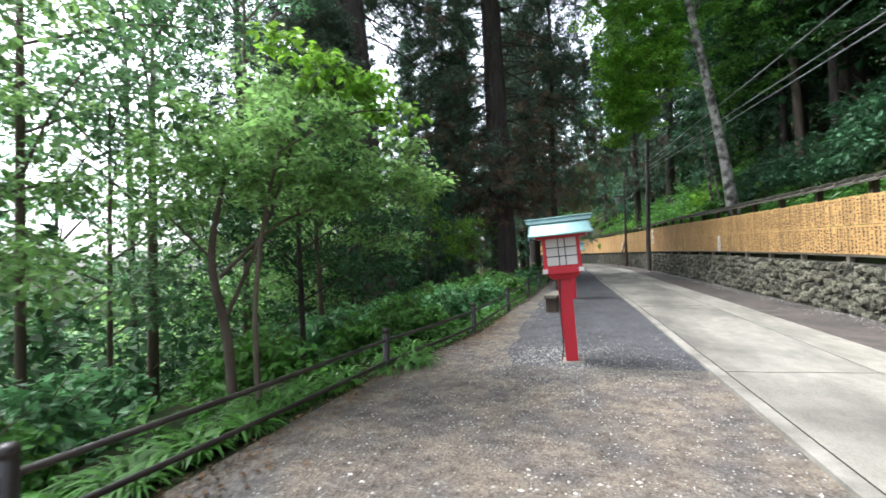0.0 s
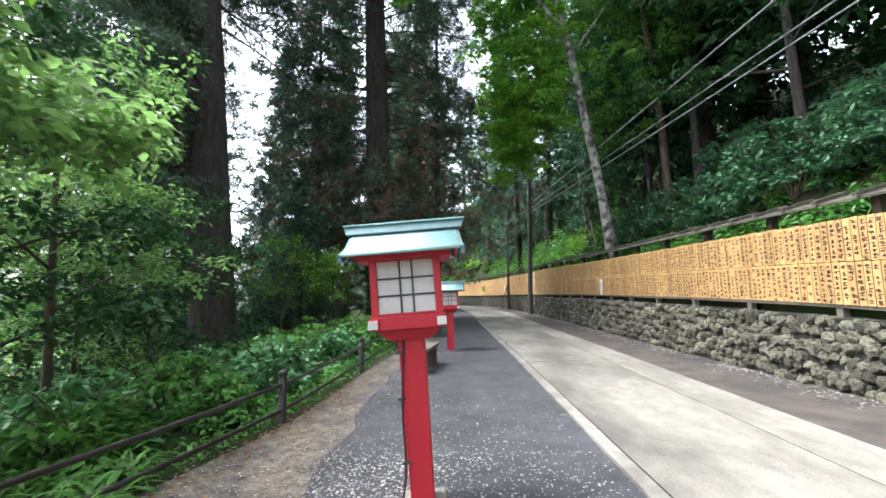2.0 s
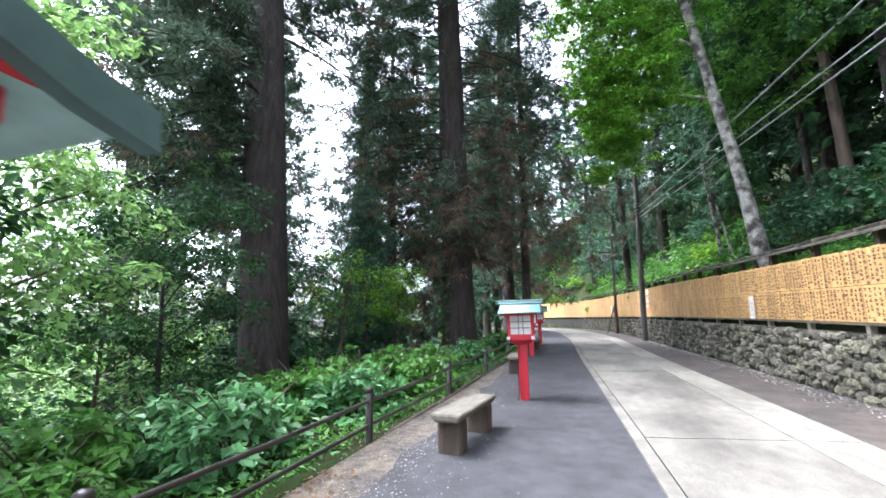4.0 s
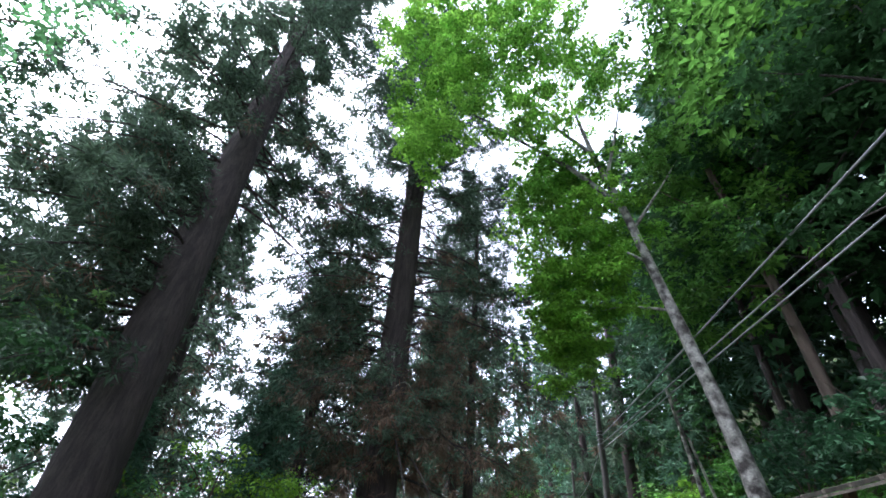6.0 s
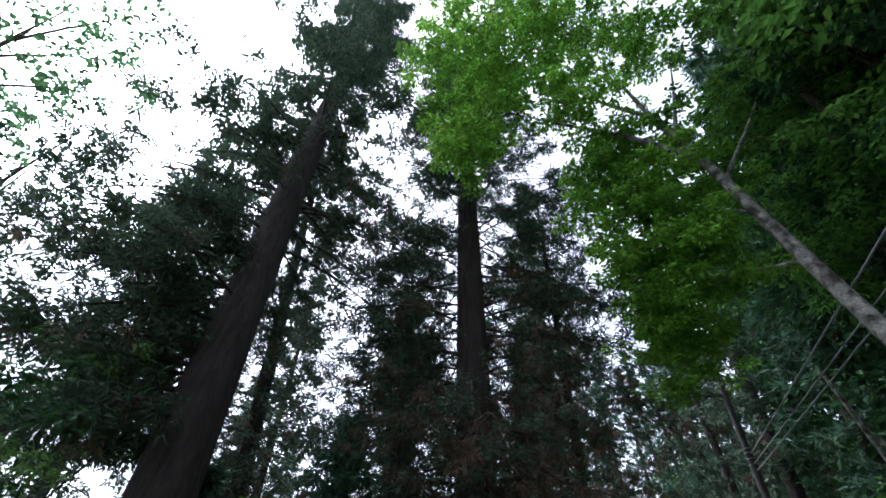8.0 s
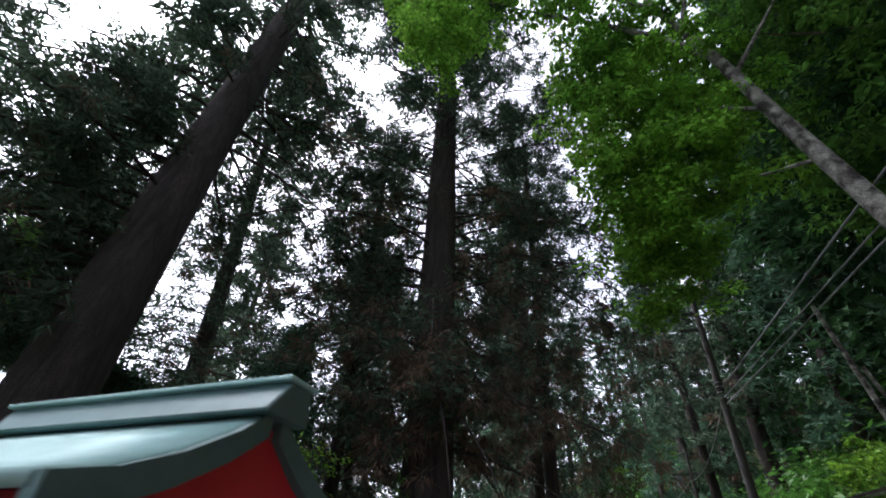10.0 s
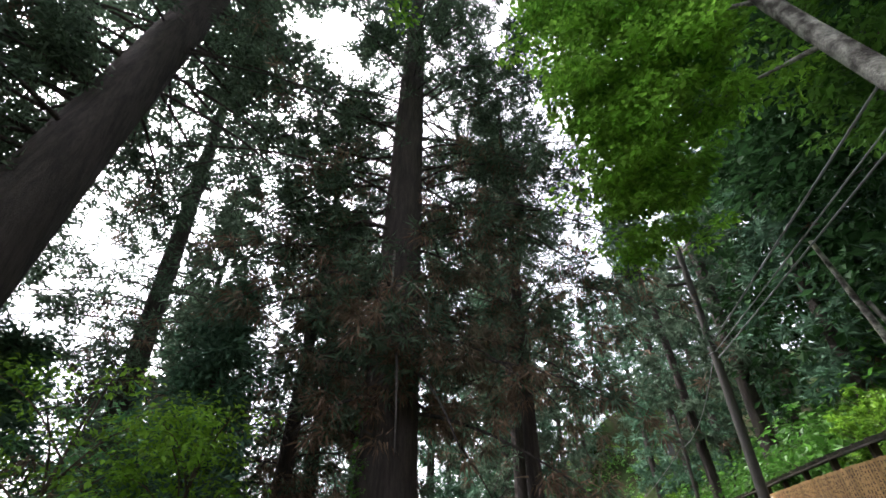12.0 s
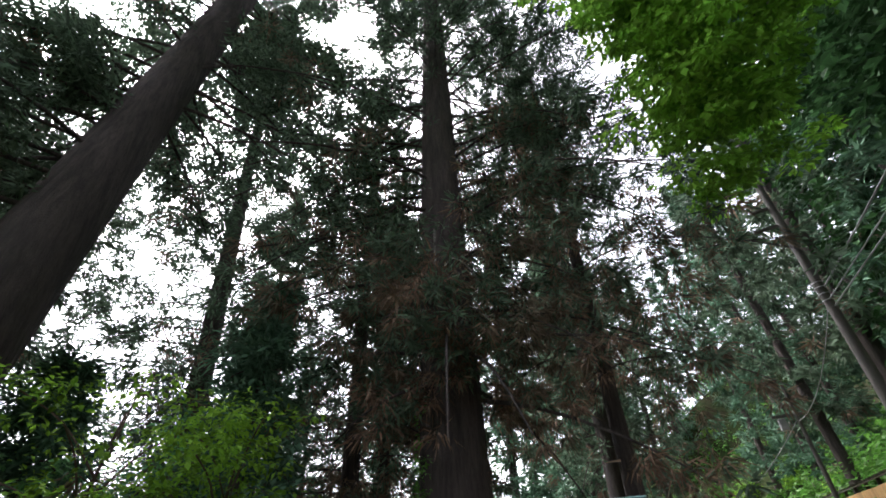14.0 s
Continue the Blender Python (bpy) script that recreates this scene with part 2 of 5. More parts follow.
def leaves(centres, normals, along, length, width):
    """Pointed leaf quads: base, side, tip, side, slightly folded."""
    c = np.asarray(centres)
    a = along / (np.linalg.norm(along, axis=1)[:, None] + 1e-9)
    s = np.cross(a, normals)
    s /= np.linalg.norm(s, axis=1)[:, None] + 1e-9
    up = np.cross(s, a)
    L, Wd = np.asarray(length)[:, None], np.asarray(width)[:, None]
    v = np.stack([c - a * L * 0.5, c + s * Wd * 0.5 + up * Wd * 0.12, c + a * L * 0.5 - up * L * 0.08, c - s * Wd * 0.5 + up * Wd * 0.12], 1)
    return v.reshape(-1, 3), np.arange(len(c) * 4).reshape(-1, 4)


def unit(n, rng):
    v = rng.standard_normal((n, 3))
    return v / np.linalg.norm(v, axis=1)[:, None]


def broadleaf(clumps, per, size, rng, flat=0.6, aspect=0.55, spread=1.0):
    """Leaves in clumps (rows of x, y, z, radius), lying in loose flat sprays."""
    c = np.repeat(np.asarray(clumps, float), per, axis=0)
    n = len(c)
    d = unit(n, rng) * rng.uniform(0.15, 1.0, (n, 1)) ** 0.5
    d[:, 2] *= flat
    pos = c[:, :3] + d * c[:, 3:4] * spread
    nor = unit(n, rng) * 0.55 + np.array([0, 0, 1.0])
    al = d + 0.6 * unit(n, rng)
    al[:, 2] = al[:, 2] * 0.4 - 0.25
    ln = size * rng.uniform(0.6, 1.35, n)
    return leaves(pos, nor, al, ln, ln * aspect * rng.uniform(0.8, 1.2, n))


def needles(clumps, per, length, width, rng, droop=0.5):
    """Tufts of narrow pointed sprays standing out from their middle (rows of x, y, z, radius, out x, out y)."""
    c = np.repeat(np.asarray(clumps, float), per, axis=0)
    n = len(c)
    d = unit(n, rng)
    d[:, 2] *= 0.8
    al = d + 0.25 * unit(n, rng)
    al[:, :2] += 0.3 * c[:, 4:6]
    al[:, 2] -= droop * rng.uniform(0.1, 1.0, n)
    al /= np.linalg.norm(al, axis=1)[:, None]
    ln = (length * rng.uniform(0.6, 1.4, n))[:, None]
    base = c[:, :3] + d * c[:, 3:4] * rng.uniform(0.05, 0.85, (n, 1))
    s = np.cross(al, unit(n, rng))
    s *= (width * rng.uniform(0.7, 1.4, n) / (np.linalg.norm(s, axis=1) + 1e-6))[:, None]
    v = np.stack([base - s * 0.5, base + s * 0.5, base + al * ln], 1)
    return v.reshape(-1, 3), np.arange(n * 3).reshape(-1, 3)


# ---- plan lines and ground ----
def rise(y):
    return 0.011 * np.clip(y, 0, 30)


WALL = bend([(5.7, -16), (5.5, -4), (5.32, 3), (5.22, 7), (5.12, 12), (5.2, 19), (5.12, 27), (5.2, 38), (4.8, 48), (3.0, 60), (-1.5, 70), (-9, 76), (-20, 80)], 260)
ROAD_R = bend([(3.9, -16), (3.75, 0), (3.74, 6), (3.78, 12), (3.75, 20), (3.85, 30), (3.7, 38), (2.9, 49), (0.8, 59.5), (-3.3, 66.5), (-10, 71.5), (-21, 75)], 200)
KERB = bend([(1.75, -16), (1.6, 0), (1.58, 5), (1.54, 12), (1.42, 20), (1.36, 29), (1.05, 38), (0.2, 48), (-2, 57.5), (-5.8, 63.5), (-12, 67.5), (-22, 70.5)], 200)
FENCE = bend([(-3.3, -13), (-2.85, -4), (-2.5, 1.2), (-2.2, 4.4), (-1.62, 6.9), (-1.42, 9.9), (-1.2, 12.9), (-1.06, 16.2), (-0.88, 19.5), (-0.85, 23), (-1.1, 29), (-1.7, 38), (-3, 48), (-6, 56), (-12, 61)], 200)


def along_y(line, y):
    return np.interp(y, line[:, 1], line[:, 0])


def height(x, y):
    """Ground height: level path and road, valley on one hand, hillside on the other."""
    x, y = np.asarray(x, float), np.asarray(y, float)
    g = rise(y)
    left = along_y(FENCE, y) - 0.15 - x
    right = x - along_y(WALL, y) - 0.35
    z = g - np.where(left > 0, 0.05 + 0.16 * np.clip(left, 0, 3) + 0.5 * np.clip(left - 3, 0, 30), 0)
    hill = 0.95 + 0.95 * np.clip(right, 0, 2.5) + 0.72 * np.clip(right - 2.5, 0, 40)
    z = z + np.where(right > 0, hill, 0)
    rough = 0.12 * np.sin(x * 1.3 + 0.7 * y) * np.sin(y * 0.9 - 0.4 * x)
    return z + np.where((left > 0.8) | (right > 0.8), rough, 0)


def strip(name, a, b, lift, material, label, category, depth=0.1, dz=None):
    """A paved strip between two plan lines, with sides."""
    n = min(len(a), len(b))
    A = a[np.linspace(0, len(a) - 1, n).astype(int)]
    B = b[np.linspace(0, len(b) - 1, n).astype(int)]
    za, zb = rise(A[:, 1]) + lift, rise(B[:, 1]) + lift
    v = np.concatenate([np.c_[A, za], np.c_[B, zb], np.c_[A, za - depth], np.c_[B, zb - depth]])
    i = np.arange(n - 1)
    f = np.concatenate([np.stack([i, i + n, i + n + 1, i + 1], 1), np.stack([i + 2 * n, i, i + 1, i + 2 * n + 1], 1), np.stack([i + n, i + 3 * n, i + 3 * n + 1, i + n + 1], 1)])
    return tagged(mesh_np(name, v, f, material), label, category, kind="structure")


xs = np.concatenate([[-2500, -900, -400], np.linspace(-160, -30, 16), np.linspace(-27, -4, 34), np.linspace(-3.6, 9, 64), np.linspace(9.5, 40, 36), np.linspace(46, 180, 18), [400, 900, 2500]])
ys = np.concatenate([[-2500, -900, -400], np.linspace(-150, -22, 14), np.linspace(-18, 50, 110), np.linspace(52, 100, 40), np.linspace(110, 260, 12), [500, 1000, 2500]])
gx, gy = np.meshgrid(xs, ys, indexing="ij")
gz = np.clip(height(gx, gy), -14, 22)
i, j = np.meshgrid(np.arange(len(xs) - 1), np.arange(len(ys) - 1), indexing="ij")
k = len(ys)
ground = tagged(mesh_np("ground", np.stack([gx, gy, gz], -1).reshape(-1, 3), np.stack([i * k + j, (i + 1) * k + j, (i + 1) * k + j + 1, i * k + j + 1], -1).reshape(-1, 4), M_FOREST, None, True),
                "dark leaf-strewn forest floor of the wooded slope", "ground", kind="structure")


def offset(line, d):
    return line + np.array([d, 0.0])


tagged(strip("path", offset(FENCE, 0.08), offset(KERB, -0.07), 0.012, M_EARTH, "trodden earth path with scattered pale gravel", "path"), kind="structure")
ka = KERB[KERB[:, 1] > 4.65]
asl = np.c_[np.interp(ka[:, 1], [4.6, 5.5, 8, 12, 18, 30, 48, 70], [-0.6, -0.8, -0.85, -0.75, -0.55, -0.5, -1.7, -13]), ka[:, 1]]
asl[:, 0] += 0.05 * np.sin(asl[:, 1] * 3.1) + 0.03 * np.sin(asl[:, 1] * 7.7)
strip("asphalt_footway", asl, offset(ka, -0.07), 0.022, M_ASPHALT, "dark grey asphalt footway dusted with gravel", "footway")
strip("kerb", offset(KERB, -0.07), offset(KERB, 0.06), 0.05, M_KERB, "narrow pale concrete kerb along the road", "kerb", 0.15)
strip("verge", offset(ROAD_R, -0.02), offset(WALL, 0.3), 0.012, M_VERGE, "dirt verge strewn with leaf litter below the wall", "verge")
strip("road", offset(KERB, 0.06), offset(ROAD_R, -0.62), 0.045, M_CONCRETE, "worn damp grey concrete road with stains and joints", "road", 0.12)
strip("road", offset(ROAD_R, -0.62), ROAD_R, 0.045, M_CONCRETE_PALE, "paler dry strip of concrete along the road edge", "road", 0.12)


# ---- stone retaining wall ----
def wall_h(y):
    return np.interp(y, [-10, 5, 8, 12, 18, 26, 48, 90], [0.84, 0.87, 0.95, 1.01, 1.05, 1.06, 1.1, 1.2])


w = WALL
top = rise(w[:, 1]) + wall_h(w[:, 1])
n = len(w)
# Backing sheet behind the stones; its near-black colour paints shade into the gaps.
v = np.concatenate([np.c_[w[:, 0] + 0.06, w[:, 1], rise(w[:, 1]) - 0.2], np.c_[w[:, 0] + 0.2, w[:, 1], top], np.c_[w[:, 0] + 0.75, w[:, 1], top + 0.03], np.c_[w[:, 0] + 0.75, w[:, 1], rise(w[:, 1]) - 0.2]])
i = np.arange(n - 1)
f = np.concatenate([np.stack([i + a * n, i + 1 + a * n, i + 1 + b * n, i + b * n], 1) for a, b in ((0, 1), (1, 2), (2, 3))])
retaining_wall = tagged(mesh_np("wall_retaining", v, f, M_JOINTGAP), "low retaining wall of rough mossy field stones", "stone wall", kind="structure")


# ---- plaque fence on the wall ----
def fence_lo(y):
    return np.interp(y, [-10, 7, 9, 12, 18, 26, 48, 90], [1.05, 1.17, 1.25, 1.33, 1.43, 1.53, 1.65, 1.8])


def fence_hi(y):
    return np.interp(y, [-10, 7, 9, 12, 18, 26, 45, 90], [2.2, 2.32, 2.39, 2.47, 2.65, 2.92, 3.4, 3.9])


FX = 0.24  # the fence stands this far behind the foot of the wall


# ---- red lanterns ----
def slab(bm, rows, thick):
    """A bent sheet of even thickness; rows of (y, z, half width)."""
    top = [[bm.verts.new((s * hw, y, z)) for s in (-1, 1)] for y, z, hw in rows]
    low = [[bm.verts.new((s * hw, y, z - thick)) for s in (-1, 1)] for y, z, hw in rows]
    for a, b in zip(range(len(rows) - 1), range(1, len(rows))):
        bm.faces.new((top[a][0], top[a][1], top[b][1], top[b][0]))
        bm.faces.new((low[a][1], low[a][0], low[b][0], low[b][1]))
        bm.faces.new((top[a][1], low[a][1], low[b][1], top[b][1]))
        bm.faces.new((low[a][0], top[a][0], top[b][0], low[b][0]))
    for e in (0, -1):
        bm.faces.new((top[e][0], low[e][0], low[e][1], top[e][1]))
    bmesh.ops.recalc_face_normals(bm, faces=bm.faces[:])
    return bm


def make_lantern():
    th = empty("post_lantern", Matrix(), "red wooden post lantern with verdigris copper roof on a concrete foot", "lantern", "red lanterns along the footway")
    bm = bmesh.new()
    box(bm, -0.15, 0.15, -0.15, 0.15, -0.08, 0.09, 0.015)
    part("base_block", bm, M_KERB, th, "pale chipped concrete foot")
    bm = bmesh.new()
    box(bm, -0.075, 0.075, -0.075, 0.075, 0.09, 1.2, 0.008)
    for v in bm.verts:
        k = 1 + 0.18 * (v.co.z - 0.09) / 1.1
        v.co.x *= k
        v.co.y *= k
    part("post", bm, M_RED, th)
    bm = bmesh.new()
    box(bm, -0.2, 0.2, -0.2, 0.2, 1.13, 1.205, 0.006)
    for v in bm.verts:
        if v.co.z < 1.17:
            v.co.x *= 0.72
            v.co.y *= 0.72
    part("corbel", bm, M_RED, th)
    bm = bmesh.new()
    box(bm, -0.235, 0.235, -0.235, 0.235, 1.205, 1.29, 0.006)
    plate = part("floor_plate", bm, M_RED, th)
    for sx in (-1, 1):
        bm = bmesh.new()
        box(bm, sx * 0.215 - 0.032, sx * 0.215 + 0.032, -0.27, 0.27, 1.215, 1.275, 0.004)
        beam = part("beam", bm, M_RED, th)
        for sy in (-1, 1):
            bm = bmesh.new()
            box(bm, sx * 0.215 - 0.03, sx * 0.215 + 0.03, sy * 0.274 - 0.004, sy * 0.274 + 0.004, 1.218, 1.272, 0.002)
            part("end_cap", bm, M_WHITE, beam, "white painted beam end")
    for sx in (-1, 1):
        for sy in (-1, 1):
            bm = bmesh.new()
            box(bm, sx * 0.205 - 0.022, sx * 0.205 + 0.022, sy * 0.205 - 0.022, sy * 0.205 + 0.022, 1.29, 1.66, 0.004)
            part("corner_post", bm, M_RED, th)
    for turn in range(4):
        m = Matrix.Rotation(turn * math.pi / 2, 4, "Z")
        bm = bmesh.new()
        box(bm, -0.182, 0.182, -0.202, -0.194, 1.305, 1.645, 0, m)
        panel = part("panel", bm, M_PAPER, th, "milky white light panel")
        for sx in (-0.035, 0.045):
            bm = bmesh.new()
            box(bm, sx - 0.006, sx + 0.006, -0.212, -0.202, 1.305, 1.645, 0, m)
            part("lattice_bar", bm, M_DARKMETAL, panel)
        for z in (1.42, 1.53):
            bm = bmesh.new()
            box(bm, -0.182, 0.182, -0.211, -0.2025, z - 0.006, z + 0.006, 0, m)
            part("lattice_bar", bm, M_DARKMETAL, panel)
        for z in (1.29, 1.642):
            bm = bmesh.new()
            box(bm, -0.183, 0.183, -0.218, -0.19, z, z + 0.018, 0.002, m)
            part("panel_frame", bm, M_RED, th)
    bm = bmesh.new()
    box(bm, -0.3, 0.3, -0.285, 0.285, 1.65, 1.693, 0.006)
    part("eave_board", bm, M_RED, th)
    for s in (-1, 1):
        bm = bmesh.new()
        vs = [bm.verts.new((s * x, y, z)) for x in (0.335, 0.355) for y, z in ((-0.3, 1.685), (0.3, 1.685), (0.1, 1.785), (0, 1.845), (-0.1, 1.785))]
        bm.faces.new(vs[:5])
        bm.faces.new(vs[5:][::-1])
        for a in range(5):
            b = (a + 1) % 5
            bm.faces.new((vs[b], vs[a], vs[a + 5], vs[b + 5]))
        bmesh.ops.recalc_face_normals(bm, faces=bm.faces[:])
        part("gable_board", bm, M_RED, th)
    for s in (-1, 1):
        rows = [(s * 0.015, 1.872, 0.356), (s * 0.1, 1.812, 0.357), (s * 0.2, 1.757, 0.36), (s * 0.3, 1.717, 0.366), (s * 0.385, 1.697, 0.374)]
        roof = part("roof_slope", slab(bmesh.new(), rows, 0.022), M_COPPER, th, "pale verdigris copper roof sheet", True)
        for e in (-1, 1):
            bm = slab(bmesh.new(), [(y, z - 0.004, 0.013) for y, z, hw in rows], 0.05)
            for v in bm.verts:
                v.co.x += e * (0.36 + 0.04 * abs(v.co.y))
            part("barge_board", bm, M_COPPERD, th, "dark green barge board")
    bm = bmesh.new()
    box(bm, -0.415, 0.415, -0.055, 0.055, 1.852, 1.918, 0.007)
    for v in bm.verts:
        if v.co.z < 1.88:
            v.co.x *= 0.955
            v.co.y *= 1.25
        else:
            v.co.y *= 0.7
    ridge = part("ridge", bm, M_COPPERD, th, "dark green ridge box")
    bm = bmesh.new()
    box(bm, -0.42, 0.42, -0.05, 0.05, 1.918, 1.928, 0.003)
    part("ridge_cap", bm, M_COPPER, ridge)
    pts = bend([(-0.05, -0.095, 1.13), (-0.085, -0.1, 0.7), (-0.09, -0.1, 0.3), (-0.14, -0.13, 0.08), (-0.2, -0.16, -0.02)], 16)
    tube("cable", pts, np.full(16, 0.0095), M_CABLE, th, 6)
    for z in (0.35, 0.75, 1.05):
        bm = bmesh.new()
        box(bm, -0.11, -0.06, -0.105, -0.08, z - 0.01, z + 0.01)
        part("cable_clip", bm, M_DARKMETAL, th)
    return th


lantern = make_lantern()
for x, y, ry, rz, s in ((0.16, 12.71, -0.8, 0.5, 0.925), (-0.2, 20.6, 0.5, 0, 0.96), (-0.15, 26.5, -0.6, 4, 1.0)):
    t = copy_thing(lantern, Matrix())
    t.matrix_basis = pose(x, y, float(rise(y)) - 0.12, 0, ry, rz) @ Matrix.Diagonal((s, s, s, 1))
lantern.matrix_basis = pose(0.06, 5.12, float(rise(5.1)) - 0.05, 0.5, -3.6, 1.5) @ Matrix.Diagonal((0.995, 0.995, 0.995, 1))


# ---- benches ----
def make_bench():
    th = empty("bench", Matrix(), "low bench of a thick split-log seat on two stone-like stumps", "bench", "benches beside the footway")
    bm = bmesh.new()
    box(bm, -0.17, 0.17, -0.66, 0.66, 0.32, 0.41, 0.025)
    for v in bm.verts:
        v.co.x += 0.012 * math.sin(v.co.y * 9)
        if v.co.z < 0.38:
            v.co.x *= 0.82
    part("seat", bm, M_OLDWOOD, th)
    for y in (-0.45, 0.45):
        bm = bmesh.new()
        box(bm, -0.13, 0.13, y - 0.12, y + 0.12, -0.05, 0.33, 0.03)
        part("leg", bm, M_TWIG, th)
    return th


bench = make_bench()
bench.matrix_basis = pose(-0.3, 10.2, float(rise(10)) + 0.02, 0, 0, -8)
for x, y, rz in ((-0.35, 16.4, 2), (-0.3, 22.6, -4), (-0.25, 24.6, 5)):
    copy_thing(bench, pose(x, y, float(rise(y)) + 0.02, 0, 0, rz))


# ---- path fence ----
rail_fence = empty("path_fence", Matrix(), "low dark brown fence of round posts with pipe rails", "fence")
py = [-9, -6, -2.6, 0.75, 4.42, 6.95, 10.0, 12.95, 16.2, 19.5, 22.7, 26, 29.5, 33, 37, 41, 45]
posts = [(float(along_y(FENCE, y)), y, float(rise(y) + np.interp(y, [0, 4, 8, 13], [-0.06, -0.15, -0.1, -0.03]))) for y in py]
post_v, post_f = tube_arrays([(0, 0, -0.5), (0, 0, 0.6), (0, 0, 0.605), (0, 0, 0.62), (0, 0, 0.655), (0, 0, 0.675), (0, 0, 0.68)], [0.044, 0.044, 0.037, 0.049, 0.051, 0.03, 0.004], 12)
first_post = None
for x, y, z in posts:
    if first_post is None:
        first_post = mesh_np("post", post_v, post_f, M_BROWNRAIL, rail_fence, True)
        ob = first_post
    else:
        ob = new("post", first_post.data)
        ob.parent = rail_fence
    ob.location = (x, y, z)
for (a, b) in zip(posts[:-1], posts[1:]):
    for hz, r in ((0.52, 0.022), (0.25, 0.022)):
        p = bend([(a[0], a[1], a[2] + hz), ((a[0] + b[0]) / 2, (a[1] + b[1]) / 2, (a[2] + b[2]) / 2 + hz - 0.012), (b[0], b[1], b[2] + hz)], 7)
        tube("rail", p, np.full(7, r), M_BROWNRAIL, rail_fence, 10)
    p = bend([(a[0] + 0.04, a[1], a[2] + 0.03), ((a[0] + b[0]) / 2 + 0.03, (a[1] + b[1]) / 2, (a[2] + b[2]) / 2 + 0.045), (b[0] + 0.04, b[1], b[2] + 0.03)], 9)
    tube("edging_log", p, np.full(9, 0.035), M_TWIG, rail_fence, 9, 0.08, int(a[1] * 10) % 97)


# ---- poles and cables ----
def make_pole(x, y, h, r, lean=0.0):
    z = float(rise(y))
    th = empty("utility_pole", pose(x, y, z), "dark weathered utility pole standing before the stone wall", "utility pole")
    tube("shaft", [(0, 0, -0.4), (0, 0, 1.6), (lean * h * 0.5, 0, h * 0.5), (lean * h, 0, h)], [r, r * 0.97, r * 0.85, r * 0.66], M_POLE, th, 14)
    return th


pole_a = make_pole(4.93, 29.5, 11.4, 0.15, 0.022)
for z in (6.55, 6.75, 6.95, 7.1):
    tube("wire_wrap", [(0.13 + 0.14 * math.cos(a), 0.14 * math.sin(a), z + 0.01 * a) for a in np.linspace(0, 6.28, 14)], np.full(14, 0.014), M_WIRE, pole_a, 5)
for z, w2 in ((9.2, 0.75), (9.9, 0.55)):
    bm = bmesh.new()
    box(bm, -w2 + 0.2, 0.3, -0.05, 0.05, z, z + 0.09, 0.01)
    part("cross_arm", bm, M_POLE, pole_a)
pole_b = make_pole(4.95, 41.0, 7.6, 0.11, 0.01)
bm = bmesh.new()
box(bm, -0.9, 0.35, -0.05, 0.05, 6.2, 6.32, 0.01)
part("cross_arm", bm, M_POLE, pole_b)
bm = bmesh.new()
box(bm, -0.72, -0.42, -0.16, 0.16, 5.65, 6.15, 0.03)
part("transformer", bm, M_WIRE, pole_b, "grey metal can below the cross arm")
tube("guy_strut", [(-0.75, -0.3, 0), (-0.06, 0, 2.2)], [0.05, 0.045], M_POLE, pole_b)
tube("sleeve", [(0, -0.005, 0.0), (0, -0.005, 1.9)], [0.135, 0.13], M_TWIG, pole_b, 12)
stay = empty("leaning_stay_pole", pose(7.5, 25.3, float(height(7.5, 25.3)) - 0.2), "slender grey stay pole leaning out of the slope", "pole")
tube("shaft", [(0, 0, 0), (-0.2, 0.05, 2.6), (-0.42, 0.1, 8.05 - float(height(7.5, 25.3)) + 0.2)], [0.085, 0.075, 0.055], M_PALEBARK, stay, 10)
tube("brace", [(0.5, 0, 0.1), (-0.1, 0.03, 3.2)], [0.06, 0.05], M_PALEBARK, stay, 8)


def cable(a, b, sag, r, label):
    n = 40
    t = np.linspace(0, 1, n)[:, None]
    p = np.array(a) * (1 - t) + np.array(b) * t
    p[:, 2] -= (4 * sag * t * (1 - t))[:, 0]
    return tagged(tube("overhead_cable", p, np.full(n, r), M_WIRE, None, 6), label, "cable", "overhead cables")


cable((5.15, 29.5, 7.3), (10.3, -14, 8.5), 0.12, 0.024, "thick twisted grey overhead cable sagging from the pole")
cable((5.1, 29.5, 6.95), (10.0, -14, 6.6), 0.12, 0.016, "thin grey overhead cable below the thick one")
cable((5.1, 29.5, 6.72), (10.1, -14, 6.4), 0.15, 0.018, "lower dark grey overhead cable running to the pole")
cable((5.05, 29.5, 6.9), (5.0, 41.0, 6.3), 0.5, 0.016, "grey overhead cable between the two poles")
cable((4.9, 41.0, 6.3), (0.5, 72.0, 6.0), 0.9, 0.02, "grey overhead cable running on along the road")


# ---- trees ----
def limb_line(start, az, length, lift, droop, n=8):
    t = np.linspace(0, 1, n)
    out = np.c_[np.cos(az) * t * length, np.sin(az) * t * length, lift * length * t - droop * length * t ** 2]
    return np.asarray(start) + out


